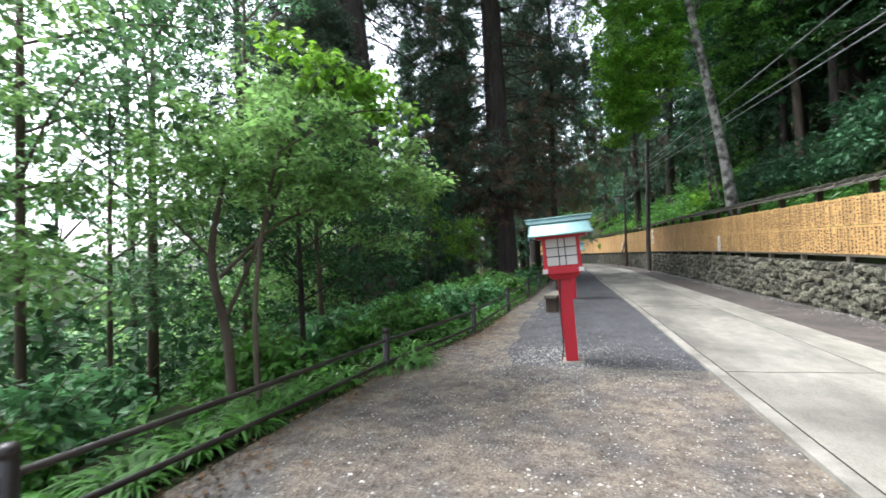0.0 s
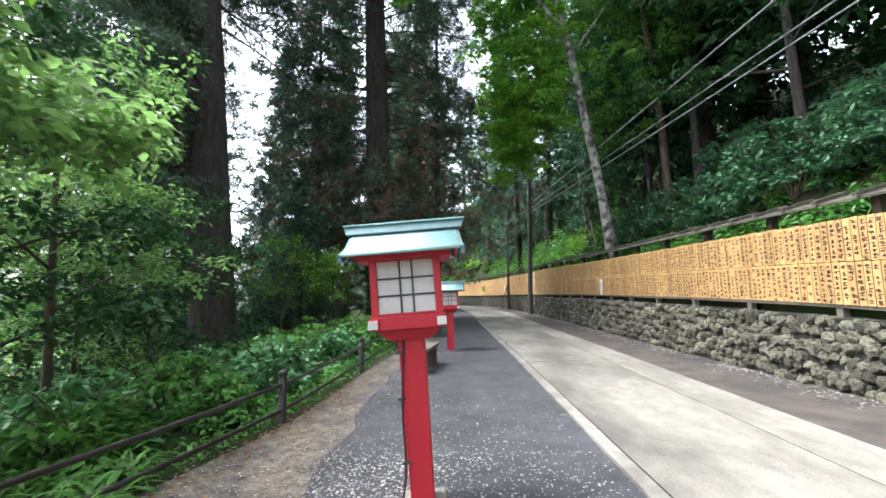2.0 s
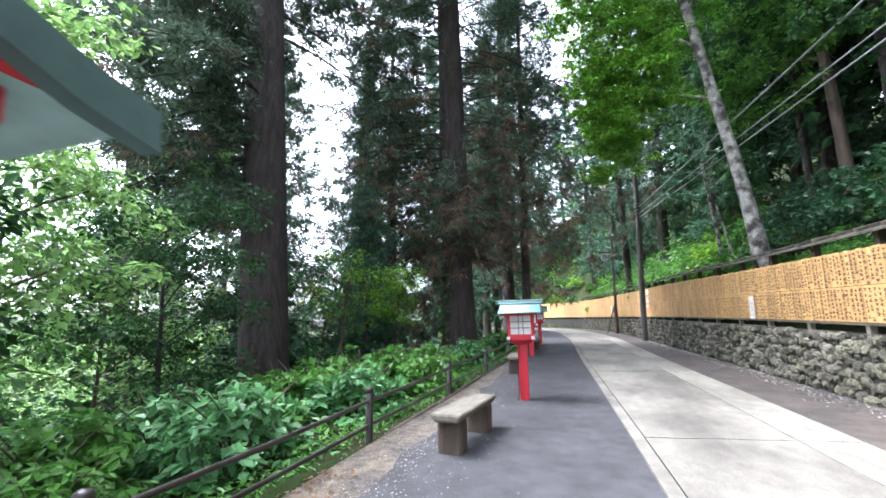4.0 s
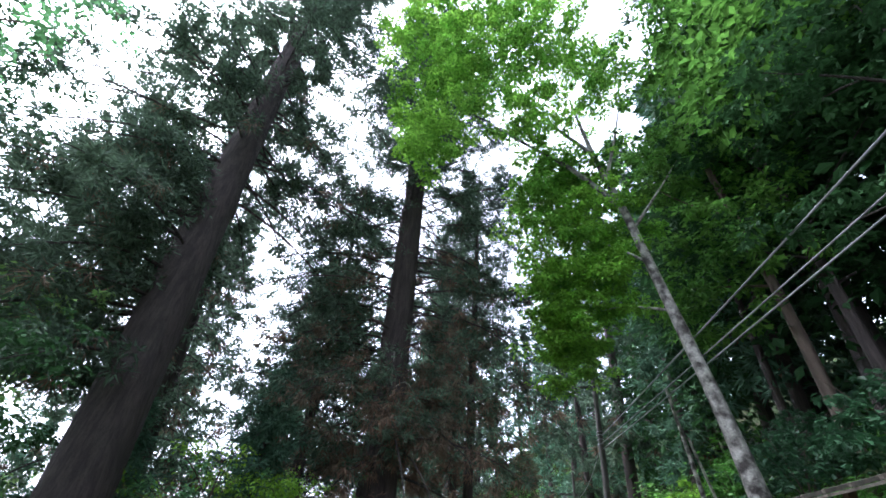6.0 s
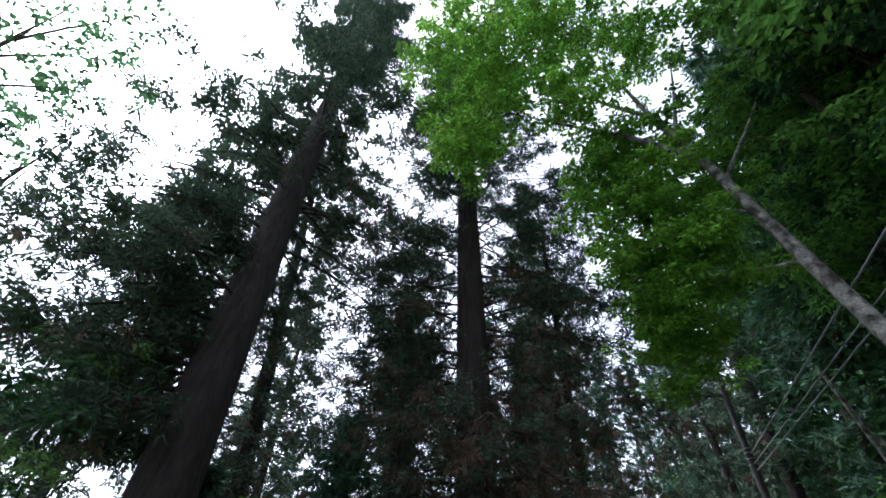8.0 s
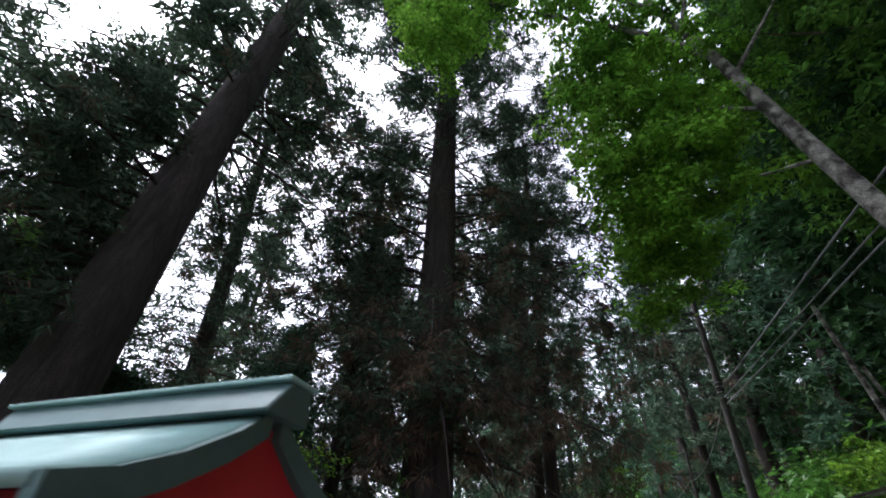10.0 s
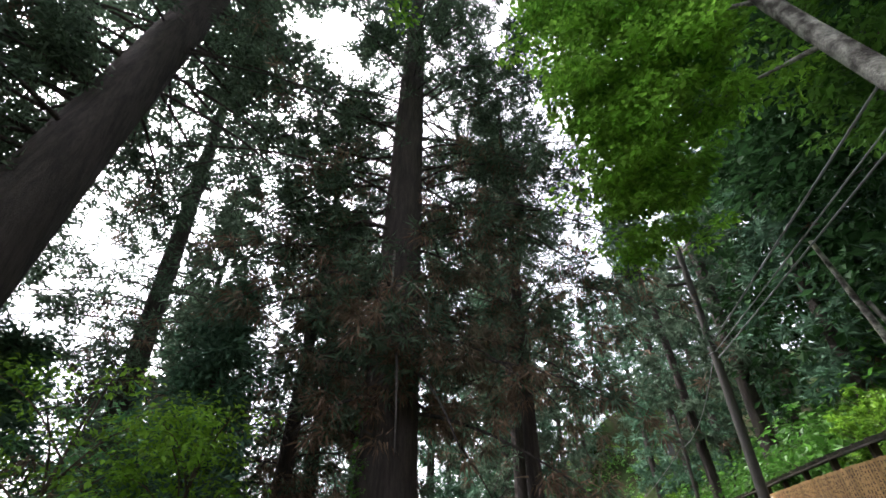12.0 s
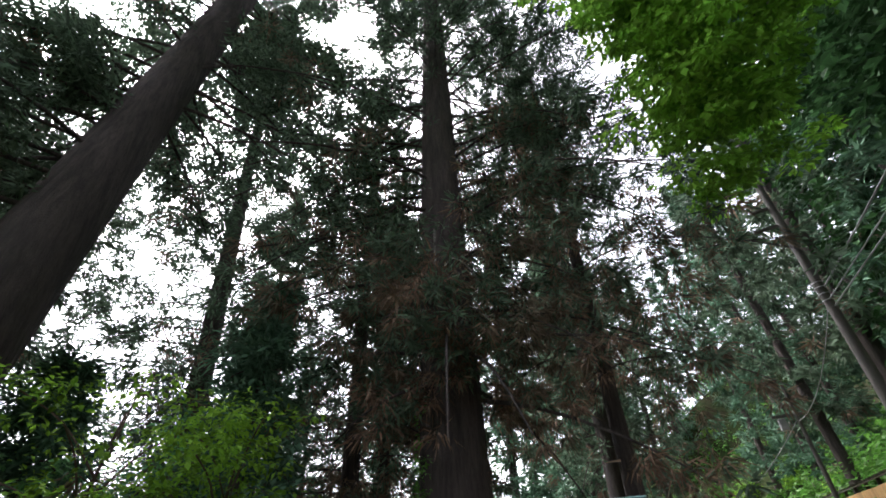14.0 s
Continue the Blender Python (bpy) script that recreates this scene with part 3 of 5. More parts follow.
def make_cedar(name, x, y, z0, h, r, lean=(0, 0), low=5.0, reach=3.2, limbs=70, clumps=7, per=46, length=0.34, width=0.075, brown=0.0, leaf=None, seed=1, label="", ivy=False, avoid=None, split=False, sides=5, puff=1.0, sweep=0.0, taper=0.82, groups=0):
    """A cedar: flared fluted trunk, drooping limbs, tufted sprays."""
    rng = np.random.default_rng(seed)
    th = empty(name, pose(x, y, z0), label, "tree")
    zz = np.r_[-0.6, 0, 0.4, 1.0, 2.0, np.linspace(4, h, 12)]
    rr = r * np.interp(zz, [-0.6, 0, 0.4, 1.0, 2.5, h * 0.5, h], [1.7, 1.45, 1.25, 1.12, 1.0, 0.74, 0.1])
    line = np.c_[lean[0] * zz + sweep * zz ** 2, lean[1] * zz, zz]
    tube("trunk", line, rr, M_BARK, th, 28, 0.05, seed)
    wood, tufts, dead = [], [], []
    for q in range(limbs):
        u = (q + rng.uniform(0, 1)) / limbs
        z = low + (h - low) * u ** 1.05
        az = q * 2.399 + rng.uniform(-0.4, 0.4)
        ln = reach * (1.0 - taper * max(0.0, (u - 0.35) / 0.65)) * rng.uniform(0.55, 1.2)
        if u < 0.15:
            ln *= 0.75
        for mid_az, half, z_hi, z_lo in avoid or ():
            off = (az - mid_az + math.pi) % (2 * math.pi) - math.pi
            if z_lo < z < z_hi and abs(off) < half:
                az += math.copysign(half + rng.uniform(0, 0.6), off) - off
        p = limb_line((lean[0] * z + sweep * z * z, lean[1] * z, z), az, ln, rng.uniform(-0.1, 0.3), rng.uniform(0.3, 0.75))
        r0 = max(0.02, r * 0.09 * (1 - u * 0.7))
        wood.append(tube_arrays(p[::1 if sides > 3 else 2], np.linspace(r0, 0.012, len(p[::1 if sides > 3 else 2])), sides))
        knots = np.sort(rng.uniform(0.3, 1.0, groups)) if groups else None
        for c in range(clumps):
            s = min(0.999, knots[c % groups] + rng.normal(0, 0.02)) if groups else rng.uniform(0.28, 1.0)
            at = p[int(s * 7)] * (1 - (s * 7) % 1) + p[min(7, int(s * 7) + 1)] * ((s * 7) % 1)
            side = rng.normal(0, 0.36 if groups else 0.17 * ln, 3) * np.array([1, 1, 0.6])
            row = [*(at + side), puff * rng.uniform(0.22, 0.5), np.cos(az), np.sin(az)]
            (dead if rng.uniform() < brown * max(0.0, 1 - u * 2.5) else tufts).append(row)
    if split:
        for v, f in wood:
            mesh_np("limb", v, f, M_BARK, th, True)
    else:
        v, f = joined(wood)
        tagged(mesh_np("branchwork", v, f, M_BARK, th, True), kind="stuff")
    v, f = needles(tufts, per, length, width, rng, 0.55)
    tagged(mesh_np("crown", v, f, leaf or M_CEDAR, th), kind="stuff")
    if dead:
        v, f = needles(dead, int(per * 1.3), length * 1.3, width * 0.6, rng, 1.6)
        tagged(mesh_np("dead_sprays", v, f, M_BROWN, th), "hanging brown dead sprays", kind="stuff")
    if ivy:
        k = 260
        a, zz = rng.uniform(1.2, 4.4, k), rng.uniform(0.2, 4.5, k)
        rad = r * np.interp(zz, [0, 0.4, 1, 2.5, 6], [1.5, 1.27, 1.14, 1.02, 0.95]) + 0.06
        rows = np.c_[np.cos(a) * rad, np.sin(a) * rad, zz, np.full(k, 0.12)]
        v, f = broadleaf(rows, 8, 0.09, rng)
        tagged(mesh_np("ivy", v, f, M_LEAF, th), "ivy climbing the trunk", kind="stuff")
    return th


def make_broadleaf(name, trunk, radii, limbs, clumps, per, size, leaf, bark, label, seed, flat=0.55, category="tree"):
    """A broad-leaved tree: bent trunk, limbs (control points, radius), leaf clumps."""
    rng = np.random.default_rng(seed)
    base = np.array(trunk[0], float)
    th = empty(name, pose(*base), label, category)
    p = bend(np.array(trunk, float) - base, 18)
    tube("trunk", p, np.interp(np.linspace(0, 1, 18), np.linspace(0, 1, len(radii)), radii), bark, th, 14, 0.06, seed)
    for q, (pts, r) in enumerate(limbs):
        lp = bend(np.array(pts, float) - base, 10)
        tube("limb", lp, np.linspace(r, 0.01, 10), bark, th, 7, 0.05, seed + q)
    rows = np.asarray(clumps, float)
    rows[:, :3] -= base
    v, f = broadleaf(rows, per, size, rng, flat)
    tagged(mesh_np("crown", v, f, leaf, th), kind="stuff")
    return th


def blob(c, rad, n, rng, r=(0.25, 0.5)):
    """Clump rows inside an ellipsoid, denser towards its outside."""
    d = rng.normal(0, 0.5, (n, 3))
    d /= np.maximum(1.0, np.linalg.norm(d, axis=1) / 1.25)[:, None]
    return np.c_[np.array(c) + d * np.array(rad), rng.uniform(*r, n)]


big = make_cedar("cedar_tree", -3.35, 23.4, -0.5, 42, 0.66, (-0.028, 0.05), 4.8, 6.2, 250, 18, 46, 0.19, 0.05, 0.6, None, 11, "huge old cedar with dark fluted bark, ivy and browned lower sprays", True, [(-1.15, 0.75, 18, 9.0)], True, taper=0.42, groups=4)
lt = make_cedar("cedar_tree", -7.16, 16.2, -4.6, 62, 0.74, (-0.146, 0.105), 10.0, 6.6, 250, 24, 46, 0.22, 0.06, 0.06, None, 12, "huge leaning cedar with bare lower trunk rising from the valley slope", False, [(0.75, 2.1, 16.5, 0), (-0.35, 0.8, 25, 16)], True, puff=1.3, sweep=0.0006, taper=0.45, groups=4)
bt = make_cedar("cedar_tree", -12.8, 24.6, -4.6, 38, 0.42, (-0.07, -0.03), 7.5, 4.8, 150, 13, 36, 0.22, 0.06, 0.25, None, 13, "slender dark cedar behind the huge leaning one", False, None, taper=0.4)
valley = make_cedar("cedar_tree", -17.0, 19.5, float(height(-17.0, 19.5)), 34, 0.3, (-0.02, 0), 9.0, 5.0, 110, 11, 32, 0.26, 0.07, 0.1, None, 23, "dark cedar on the valley slope behind the leaning one", taper=0.5)
thin = make_cedar("cedar_tree", -0.75, 26.6, 0.2, 22, 0.20, (0.012, 0.0), 5.0, 4.6, 90, 12, 40, 0.2, 0.05, 0.75, None, 14, "slim cedar with a brownish lower crown beside the footway", taper=0.6)
side = make_cedar("cedar_tree", -2.6, 36.0, -0.2, 30, 0.42, (0, 0), 5.0, 4.2, 90, 11, 34, 0.26, 0.07, 0.3, None, 15, "straight cedar in the shade further along the path", taper=0.6)
fir = make_cedar("cedar_tree", -12.6, 34.0, -7, 28, 0.26, (0, 0), 3.0, 2.5, 100, 9, 32, 0.28, 0.075, 0.0, M_CEDARB, 16, "narrow pointed blue-green cedar in the gap of the canopy")
mid = make_cedar("cedar_tree", -8.4, 28.0, -2.5, 17, 0.24, (0, 0), 2.5, 4.4, 90, 11, 38, 0.22, 0.06, 0.35, None, 17, "dense cedar with browned sprays between the two huge ones", taper=0.65)
brown = make_cedar("cedar_tree", -6.9, 24.6, -2.4, 21, 0.24, (0, 0), 4.5, 4.2, 80, 11, 40, 0.19, 0.05, 0.85, None, 19, "cedar hung with brown dead sprays beside the huge one", taper=0.6)
sapling = make_cedar("cedar_tree", -9.9, 19.2, float(height(-9.9, 19.2)), 8.5, 0.13, (0, 0), 1.5, 2.2, 60, 9, 36, 0.2, 0.055, 0.05, M_CEDARB, 20, "young cedar at the foot of the huge leaning one")
young = make_cedar("cedar_tree", -6.6, 21.2, -2.6, 9.5, 0.14, (0, 0), 0.8, 2.1, 64, 9, 38, 0.2, 0.055, 0.15, M_CEDARB, 18, "young cedar in the shade below the path")

tube("dead_twig", bend([(0.05, -0.6, 8.9), (0.12, -0.74, 8.0), (0.15, -0.78, 7.1)], 8), np.linspace(0.03, 0.022, 8), M_PALEBARK, big, 6)
tube("dead_twig", bend([(0.15, -0.78, 7.3), (0.7, -0.95, 7.55), (1.15, -0.9, 7.0), (1.2, -0.9, 6.5)], 10), np.linspace(0.022, 0.008, 10), M_PALEBARK, big, 6)
tube("dead_twig", bend([(-0.4, -0.3, 10.0), (-1.2, -0.6, 10.25), (-1.9, -0.6, 9.6), (-2.0, -0.6, 8.4)], 12), np.linspace(0.07, 0.015, 12), M_BARK, big, 7)
tube("dead_twig", bend([(0.1, -0.7, 6.0), (0.9, -0.9, 6.3), (1.5, -0.9, 5.7)], 10), np.linspace(0.022, 0.008, 10), M_PALEBARK, big, 6)

# the woods behind, from two copied trees
far_a = make_cedar("forest_cedar", -18, 30, -9, 32, 0.34, (0, 0), 5.5, 3.6, 62, 7, 19, 0.48, 0.15, 0.2, None, 21, "tall straight cedar of the surrounding woods", sides=3)
far_b = make_cedar("forest_cedar", -8, 51, -3, 28, 0.28, (0.01, 0.01), 2.5, 3.3, 64, 7, 19, 0.48, 0.15, 0.05, M_CEDARB, 22, "dense straight cedar of the surrounding woods", sides=3)
for ob in (far_a, far_b):
    ob["group"] = "cedars of the surrounding woods"
rng = np.random.default_rng(5)
# Cedars at y -24 and -20 are unseen, added to hold off light from behind.
WOODS = [(-27, 36), (-10.5, 47), (-6, 44), (-31, 34), (-30, 47), (-4.5, 53), (-9, 62), (-16, 66), (-25, 60), (-1.5, 78), (-7, 84), (4, 84), (-3.2, 62), (-4.6, 40),
         (8.5, 40), (10, 33), (7.6, 47), (11.5, 44), (13, 37), (9.5, 52), (14, 52), (7, 58), (11, 62), (5.5, 68), (16, 62), (2, 90), (9, 76), (17, 45), (18, 35),
         (12, 26), (14.5, 20), (15, 10), (12.5, 5), (17, 15), (18, 26), (14, -1), (20, 4), (13, 30), (15.5, 24), (0, -24), (10, -20), (19, 9), (11, 21.5), (22, 18), (13.5, 12.5), (16, 30)]
for q, (x, y) in enumerate(WOODS):
    x, y = x + rng.uniform(-0.6, 0.6), y + rng.uniform(-0.6, 0.6)
    s = rng.uniform(0.8, 1.15)
    m = pose(x, y, float(np.clip(height(x, y), -14, 22)) - 0.2, rng.uniform(-2, 2), rng.uniform(-2, 2), rng.uniform(0, 360)) @ Matrix.Diagonal((s, s, s * rng.uniform(0.85, 1.1), 1))
    t = copy_thing((far_a, far_b)[q % 2], Matrix())
    t.matrix_basis = m


def far_woods(name, boxes, size, leaf, label, seed, per=40):
    """Distant leafy masses on the slopes, one object."""
    rng = np.random.default_rng(seed)
    rows = np.concatenate([np.c_[rng.uniform(a[0], a[1], a[6]), rng.uniform(a[2], a[3], a[6]), rng.uniform(a[4], a[5], a[6]), rng.uniform(1.0, 2.2, a[6])] for a in boxes])
    rows[:, 2] += np.clip(height(rows[:, 0], rows[:, 1]), -14, 22)
    v, f = broadleaf(rows, per, size, rng, 0.7, 0.6)
    return tagged(mesh_np(name, v, f, leaf), label, "woods", kind="stuff")


far_woods("far_woods", [(-70, -24, 0, 45, 0, 16, 420), (-60, -24, -25, 0, 0, 16, 220), (-50, 0, 75, 110, 0, 22, 220), (-60, -26, 40, 75, 0, 18, 200), (-22, -10, 20, 34, 0, 4, 70)], 0.62, M_FARLEAF, "distant leafy woods across the valley", 201)
far_woods("far_woods", [(11, 30, 0, 70, 0.5, 8, 260), (0, 30, 85, 110, 0, 22, 120), (9.0, 15, 11, 40, 3, 15, 520), (8.5, 14, 19, 34, 9, 15, 160), (14, 24, -4, 45, 0, 12, 420)], 0.42, M_DARKLEAF, "distant dark woods up the hillside", 202)
far_woods("far_woods", [(7.0, 13, 8, 18, 9, 16, 240)], 0.3, M_SHADELEAF, "leafy boughs of the woods up the hillside", 205)
# The first thicket's leaves are darkened in colour to carry the tree shade.
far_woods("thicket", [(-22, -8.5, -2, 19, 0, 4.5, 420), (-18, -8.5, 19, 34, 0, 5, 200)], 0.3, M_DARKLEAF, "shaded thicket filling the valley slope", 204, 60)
far_woods("thicket", [(-26, -15.5, 13, 28, 3, 9, 200)], 0.3, M_FRESH, "leafy middle storey of the valley woods", 206, 50)
far_woods("far_woods", [(6.4, 13, 30, 75, 0.0, 1.6, 260), (-6, 8, 72, 84, 0, 2.5, 80)], 0.34, M_LEAF, "light green thicket covering the far hillside", 203)

# pale-barked maple leaning out over the road
rng = np.random.default_rng(31)
mz = float(height(6.5, 19.2))
clumps = np.concatenate([blob(c, r, n, rng, (0.3, 0.6)) for c, r, n in [
    ((-1.9, 18.2, 15.6), (1.2, 1.2, 2.6), 56), ((-1.6, 18.2, 20.0), (2.2, 1.8, 3.6), 100), ((0.8, 18.6, 20.5), (2.4, 2.2, 3.4), 100), ((3.0, 18.8, 22.5), (2.4, 2.4, 3.2), 90), ((-2.8, 18.0, 24.0), (2.0, 1.8, 2.6), 50), ((0.6, 18.4, 25.0), (2.6, 2.0, 2.4), 60), ((5.4, 19.2, 20.0), (2.2, 2.0, 2.8), 56),
    ((2.6, 20.3, 12.6), (1.5, 1.3, 2.8), 90), ((2.8, 21.2, 9.6), (1.4, 1.3, 2.2), 84), ((3.1, 22.6, 8.4), (1.1, 1.3, 1.6), 40), ((4.6, 20.6, 11.6), (1.7, 1.3, 2.8), 84), 
    ((3.7, 23.6, 9.2), (1.1, 1.4, 1.8), 30), ((2.4, 18.8, 16.2), (1.6, 1.2, 1.8), 34), ((3.6, 20.3, 14.2), (1.7, 1.2, 2.2), 60), ((4.1, 21.2, 9.8), (1.2, 1.2, 1.9), 44), ((2.6, 17.0, 27.0), (3.2, 2.2, 2.6), 70), ((-1.6, 16.6, 27.0), (2.8, 2.0, 2.6), 50)]])
make_broadleaf("maple_tree", [(6.5, 19.2, mz - 0.3), (6.3, 19.3, 4.5), (5.95, 19.5, 7.4), (5.7, 19.65, 9.3), (5.2, 19.7, 12.5), (4.6, 19.75, 15.5), (4.1, 19.7, 19.0)], [0.27, 0.19, 0.165, 0.15, 0.12, 0.09, 0.035],
               [([(5.2, 19.7, 12.5), (3.6, 19.6, 14.6), (1.6, 19.3, 16.2), (-0.8, 18.9, 18.2)], 0.12), ([(4.6, 19.75, 15.5), (3.0, 19.5, 17.5), (1.5, 19.2, 20.5)], 0.09), ([(4.9, 19.7, 14.0), (5.6, 19.6, 16.5), (6.2, 19.4, 19.0)], 0.08),
                ([(5.6, 19.65, 10), (4.6, 20.5, 11.5), (3.5, 21.2, 12.0)], 0.06), ([(5.85, 19.5, 8.2), (4.9, 21.0, 9.2), (3.6, 22.0, 9.4)], 0.05), ([(5.4, 19.7, 11.5), (6.6, 19.4, 13.2), (7.4, 19.2, 14.4)], 0.07)],
               clumps, 84, 0.16, M_MAPLE, M_PALEBARK, "tall maple with pale mottled bark leaning out over the road", 32, 0.5)

rng = np.random.default_rng(33)
clumps = np.concatenate([blob(c, r, n, rng, (0.35, 0.65)) for c, r, n in [((6.8, 20.6, 14.6), (2.2, 1.8, 2.8), 60), ((8.2, 18.8, 11.0), (2.0, 1.8, 2.6), 60), ((8.8, 19.6, 15.5), (2.2, 2.0, 2.8), 60), ((7.8, 17.0, 18.0), (2.2, 2.0, 2.6), 60), ((7.6, 21.5, 10.0), (1.6, 1.6, 2.4), 50)]])
make_broadleaf("broadleaf_tree", [(9.0, 19.6, float(height(9.0, 19.6)) - 0.3), (8.8, 19.5, 9.0), (8.2, 19.2, 14.0), (8.0, 18.6, 18.5)], [0.17, 0.14, 0.1, 0.03],
               [([(8.8, 19.5, 9.0), (8.0, 20.8, 9.8), (7.4, 21.6, 10.2)], 0.05), ([(8.5, 19.4, 11.5), (7.4, 20.2, 13.2), (6.6, 20.6, 14.6)], 0.06), ([(8.3, 19.3, 13.0), (8.8, 19.5, 15.0)], 0.05)],
               clumps, 60, 0.2, M_SHADELEAF, M_TWIG, "shaded broad-leaved tree behind the leaning maple", 34, 0.5)

# young broad-leaved trees beside the fence
rng = np.random.default_rng(41)
gz = float(height(-3.45, 3.2))
clumps = np.concatenate([blob(c, r, n, rng, (0.16, 0.32)) for c, r, n in [((-3.0, 3.5, 2.6), (1.3, 1.0, 0.5), 80), ((-2.3, 3.9, 2.25), (0.9, 0.7, 0.3), 40), ((-2.9, 3.6, 3.3), (0.7, 0.7, 0.4), 30), ((-1.75, 4.2, 2.35), (0.5, 0.4, 0.2), 16), ((-3.9, 3.2, 2.3), (0.9, 0.8, 0.6), 50)]])
make_broadleaf("young_tree", [(-3.45, 3.2, gz - 0.2), (-3.5, 3.2, 0.6), (-3.6, 3.1, 1.5), (-3.5, 3.2, 2.4)], [0.06, 0.05, 0.04, 0.02],
               [([(-3.55, 3.15, 1.3), (-3.0, 3.5, 1.9), (-2.2, 4.0, 2.25)], 0.026), ([(-3.5, 3.2, 0.9), (-3.2, 3.3, 1.6), (-2.9, 3.5, 2.6), (-2.8, 3.6, 3.4)], 0.025), ([(-3.6, 3.1, 1.5), (-4.1, 3.0, 2.0)], 0.02)],
               clumps, 50, 0.085, M_FRESH, M_TWIG, "young broad-leaved tree with fresh green leaves behind the fence", 42, 0.5)
rng = np.random.default_rng(43)
clumps = np.concatenate([blob(c, r, n, rng, (0.1, 0.2)) for c, r, n in [((-2.15, 3.55, 3.35), (0.55, 0.3, 0.22), 22), ((-2.55, 3.3, 3.7), (0.4, 0.3, 0.2), 12), ((-1.75, 3.75, 3.0), (0.3, 0.25, 0.15), 10)]])
make_broadleaf("young_tree", [(-2.95, 3.0, float(height(-2.95, 3.0)) - 0.2), (-3.0, 3.05, 1.2), (-2.8, 3.2, 2.6), (-2.4, 3.45, 3.5)], [0.03, 0.025, 0.018, 0.008],
               [([(-2.8, 3.2, 2.6), (-2.2, 3.5, 3.0), (-1.7, 3.8, 3.1)], 0.012)], clumps, 16, 0.12, M_LIME, M_TWIG, "thin sapling with yellow-green compound leaves", 44, 0.4)


def scattered_tree(x, y, h, spread, leaf, size, n, per, label, seed, low=0.35, r=0.07):
    rng = np.random.default_rng(seed)
    z = float(height(x, y))
    cl, lb = [], []
    bendx, bendy = rng.uniform(-0.4, 0.4, 2)
    for q in range(9):
        u = low + (1 - low) * (q + 0.5) / 9
        az = q * 2.4 + rng.uniform(-0.5, 0.5)
        rr = spread * (0.55 + 0.45 * math.sin(u * 3.0)) * rng.uniform(0.6, 1.1)
        s = (x + bendx * u, y + bendy * u, z + h * u * 0.85)
        e = (x + math.cos(az) * rr, y + math.sin(az) * rr, z + h * u + 0.3)
        lb.append(([s, ((s[0] + e[0]) / 2, (s[1] + e[1]) / 2, (s[2] + e[2]) / 2 + 0.15), e], r * 0.35))
        cl.append(blob((e[0] * 0.75 + s[0] * 0.25, e[1] * 0.75 + s[1] * 0.25, e[2]), (spread * 0.55, spread * 0.55, h * 0.07), n, rng, (0.2, 0.42)))
    return make_broadleaf("broadleaf_tree", [(x, y, z - 0.3), (x + bendx * 0.5, y + bendy * 0.5, z + h * 0.5), (x + bendx, y + bendy, z + h * 0.95)], [r, r * 0.75, 0.015], lb, np.concatenate(cl), per, size, leaf, M_BARK if leaf is M_DARKLEAF else M_TWIG, label, seed)


scattered_tree(-6.4, 3.0, 9.5, 2.6, M_LEAFG, 0.12, 26, 22, "tall thin tree with sparse small leaves against the sky", 51, 0.4, 0.06)
scattered_tree(-8.5, 6.5, 10.5, 2.8, M_LEAFG, 0.13, 26, 22, "slim valley-side tree with light green leaves", 52, 0.35, 0.12)
scattered_tree(-5.4, 8.2, 5.6, 1.8, M_FRESH, 0.12, 26, 26, "slender maple with bright flat sprays of leaves", 53, 0.4, 0.07)
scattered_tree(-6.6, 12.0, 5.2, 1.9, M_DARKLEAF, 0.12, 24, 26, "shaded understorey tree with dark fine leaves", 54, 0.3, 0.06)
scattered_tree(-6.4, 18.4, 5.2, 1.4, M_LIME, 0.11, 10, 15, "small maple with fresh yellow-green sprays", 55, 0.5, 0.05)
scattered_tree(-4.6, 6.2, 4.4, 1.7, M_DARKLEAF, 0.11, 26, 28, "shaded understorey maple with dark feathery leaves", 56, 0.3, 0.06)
scattered_tree(-9.5, 1.0, 11, 3.0, M_LEAFG, 0.14, 26, 22, "valley-side tree with airy foliage", 57, 0.35, 0.12)
scattered_tree(-15.5, 9.0, 12, 3.0, M_LEAFB, 0.18, 26, 22, "valley-side tree beyond the leaning cedar", 58, 0.3, 0.14)
scattered_tree(-4.7, 19.3, 3.6, 1.0, M_LIME, 0.10, 16, 22, "small maple sapling in front of the huge cedar", 59, 0.5, 0.035)
scattered_tree(-17.0, 13.0, 24, 3.6, M_DARKLEAF, 0.2, 26, 22, "tall evergreen tree with small dark leaves", 60, 0.6, 0.16)
scattered_tree(-9.0, 12.6, 6.4, 2.1, M_FRESH, 0.13, 24, 24, "leafy understorey tree in front of the leaning cedar", 69, 0.3, 0.06)
scattered_tree(-10.5, 14.6, 9.5, 2.4, M_FRESH, 0.14, 24, 24, "leafy valley-side tree near the leaning cedar", 70, 0.3, 0.07)
scattered_tree(-7.4, 4.8, 6.4, 1.9, M_LEAFG, 0.12, 24, 24, "valley-side tree with dense fresh green leaves", 45, 0.3, 0.05)
scattered_tree(-5.6, 1.9, 4.6, 1.6, M_FRESH, 0.11, 24, 24, "small leafy tree on the slope behind the fence", 46, 0.3, 0.045)
scattered_tree(-9.0, 10.2, 7.0, 2.4, M_LEAF, 0.13, 26, 26, "shaded understorey tree with soft green foliage", 65, 0.2, 0.06)
scattered_tree(-8.4, 20.6, 6.0, 2.2, M_LEAFB, 0.13, 24, 26, "understorey tree with pale green leaves in the shade", 66, 0.2, 0.05)
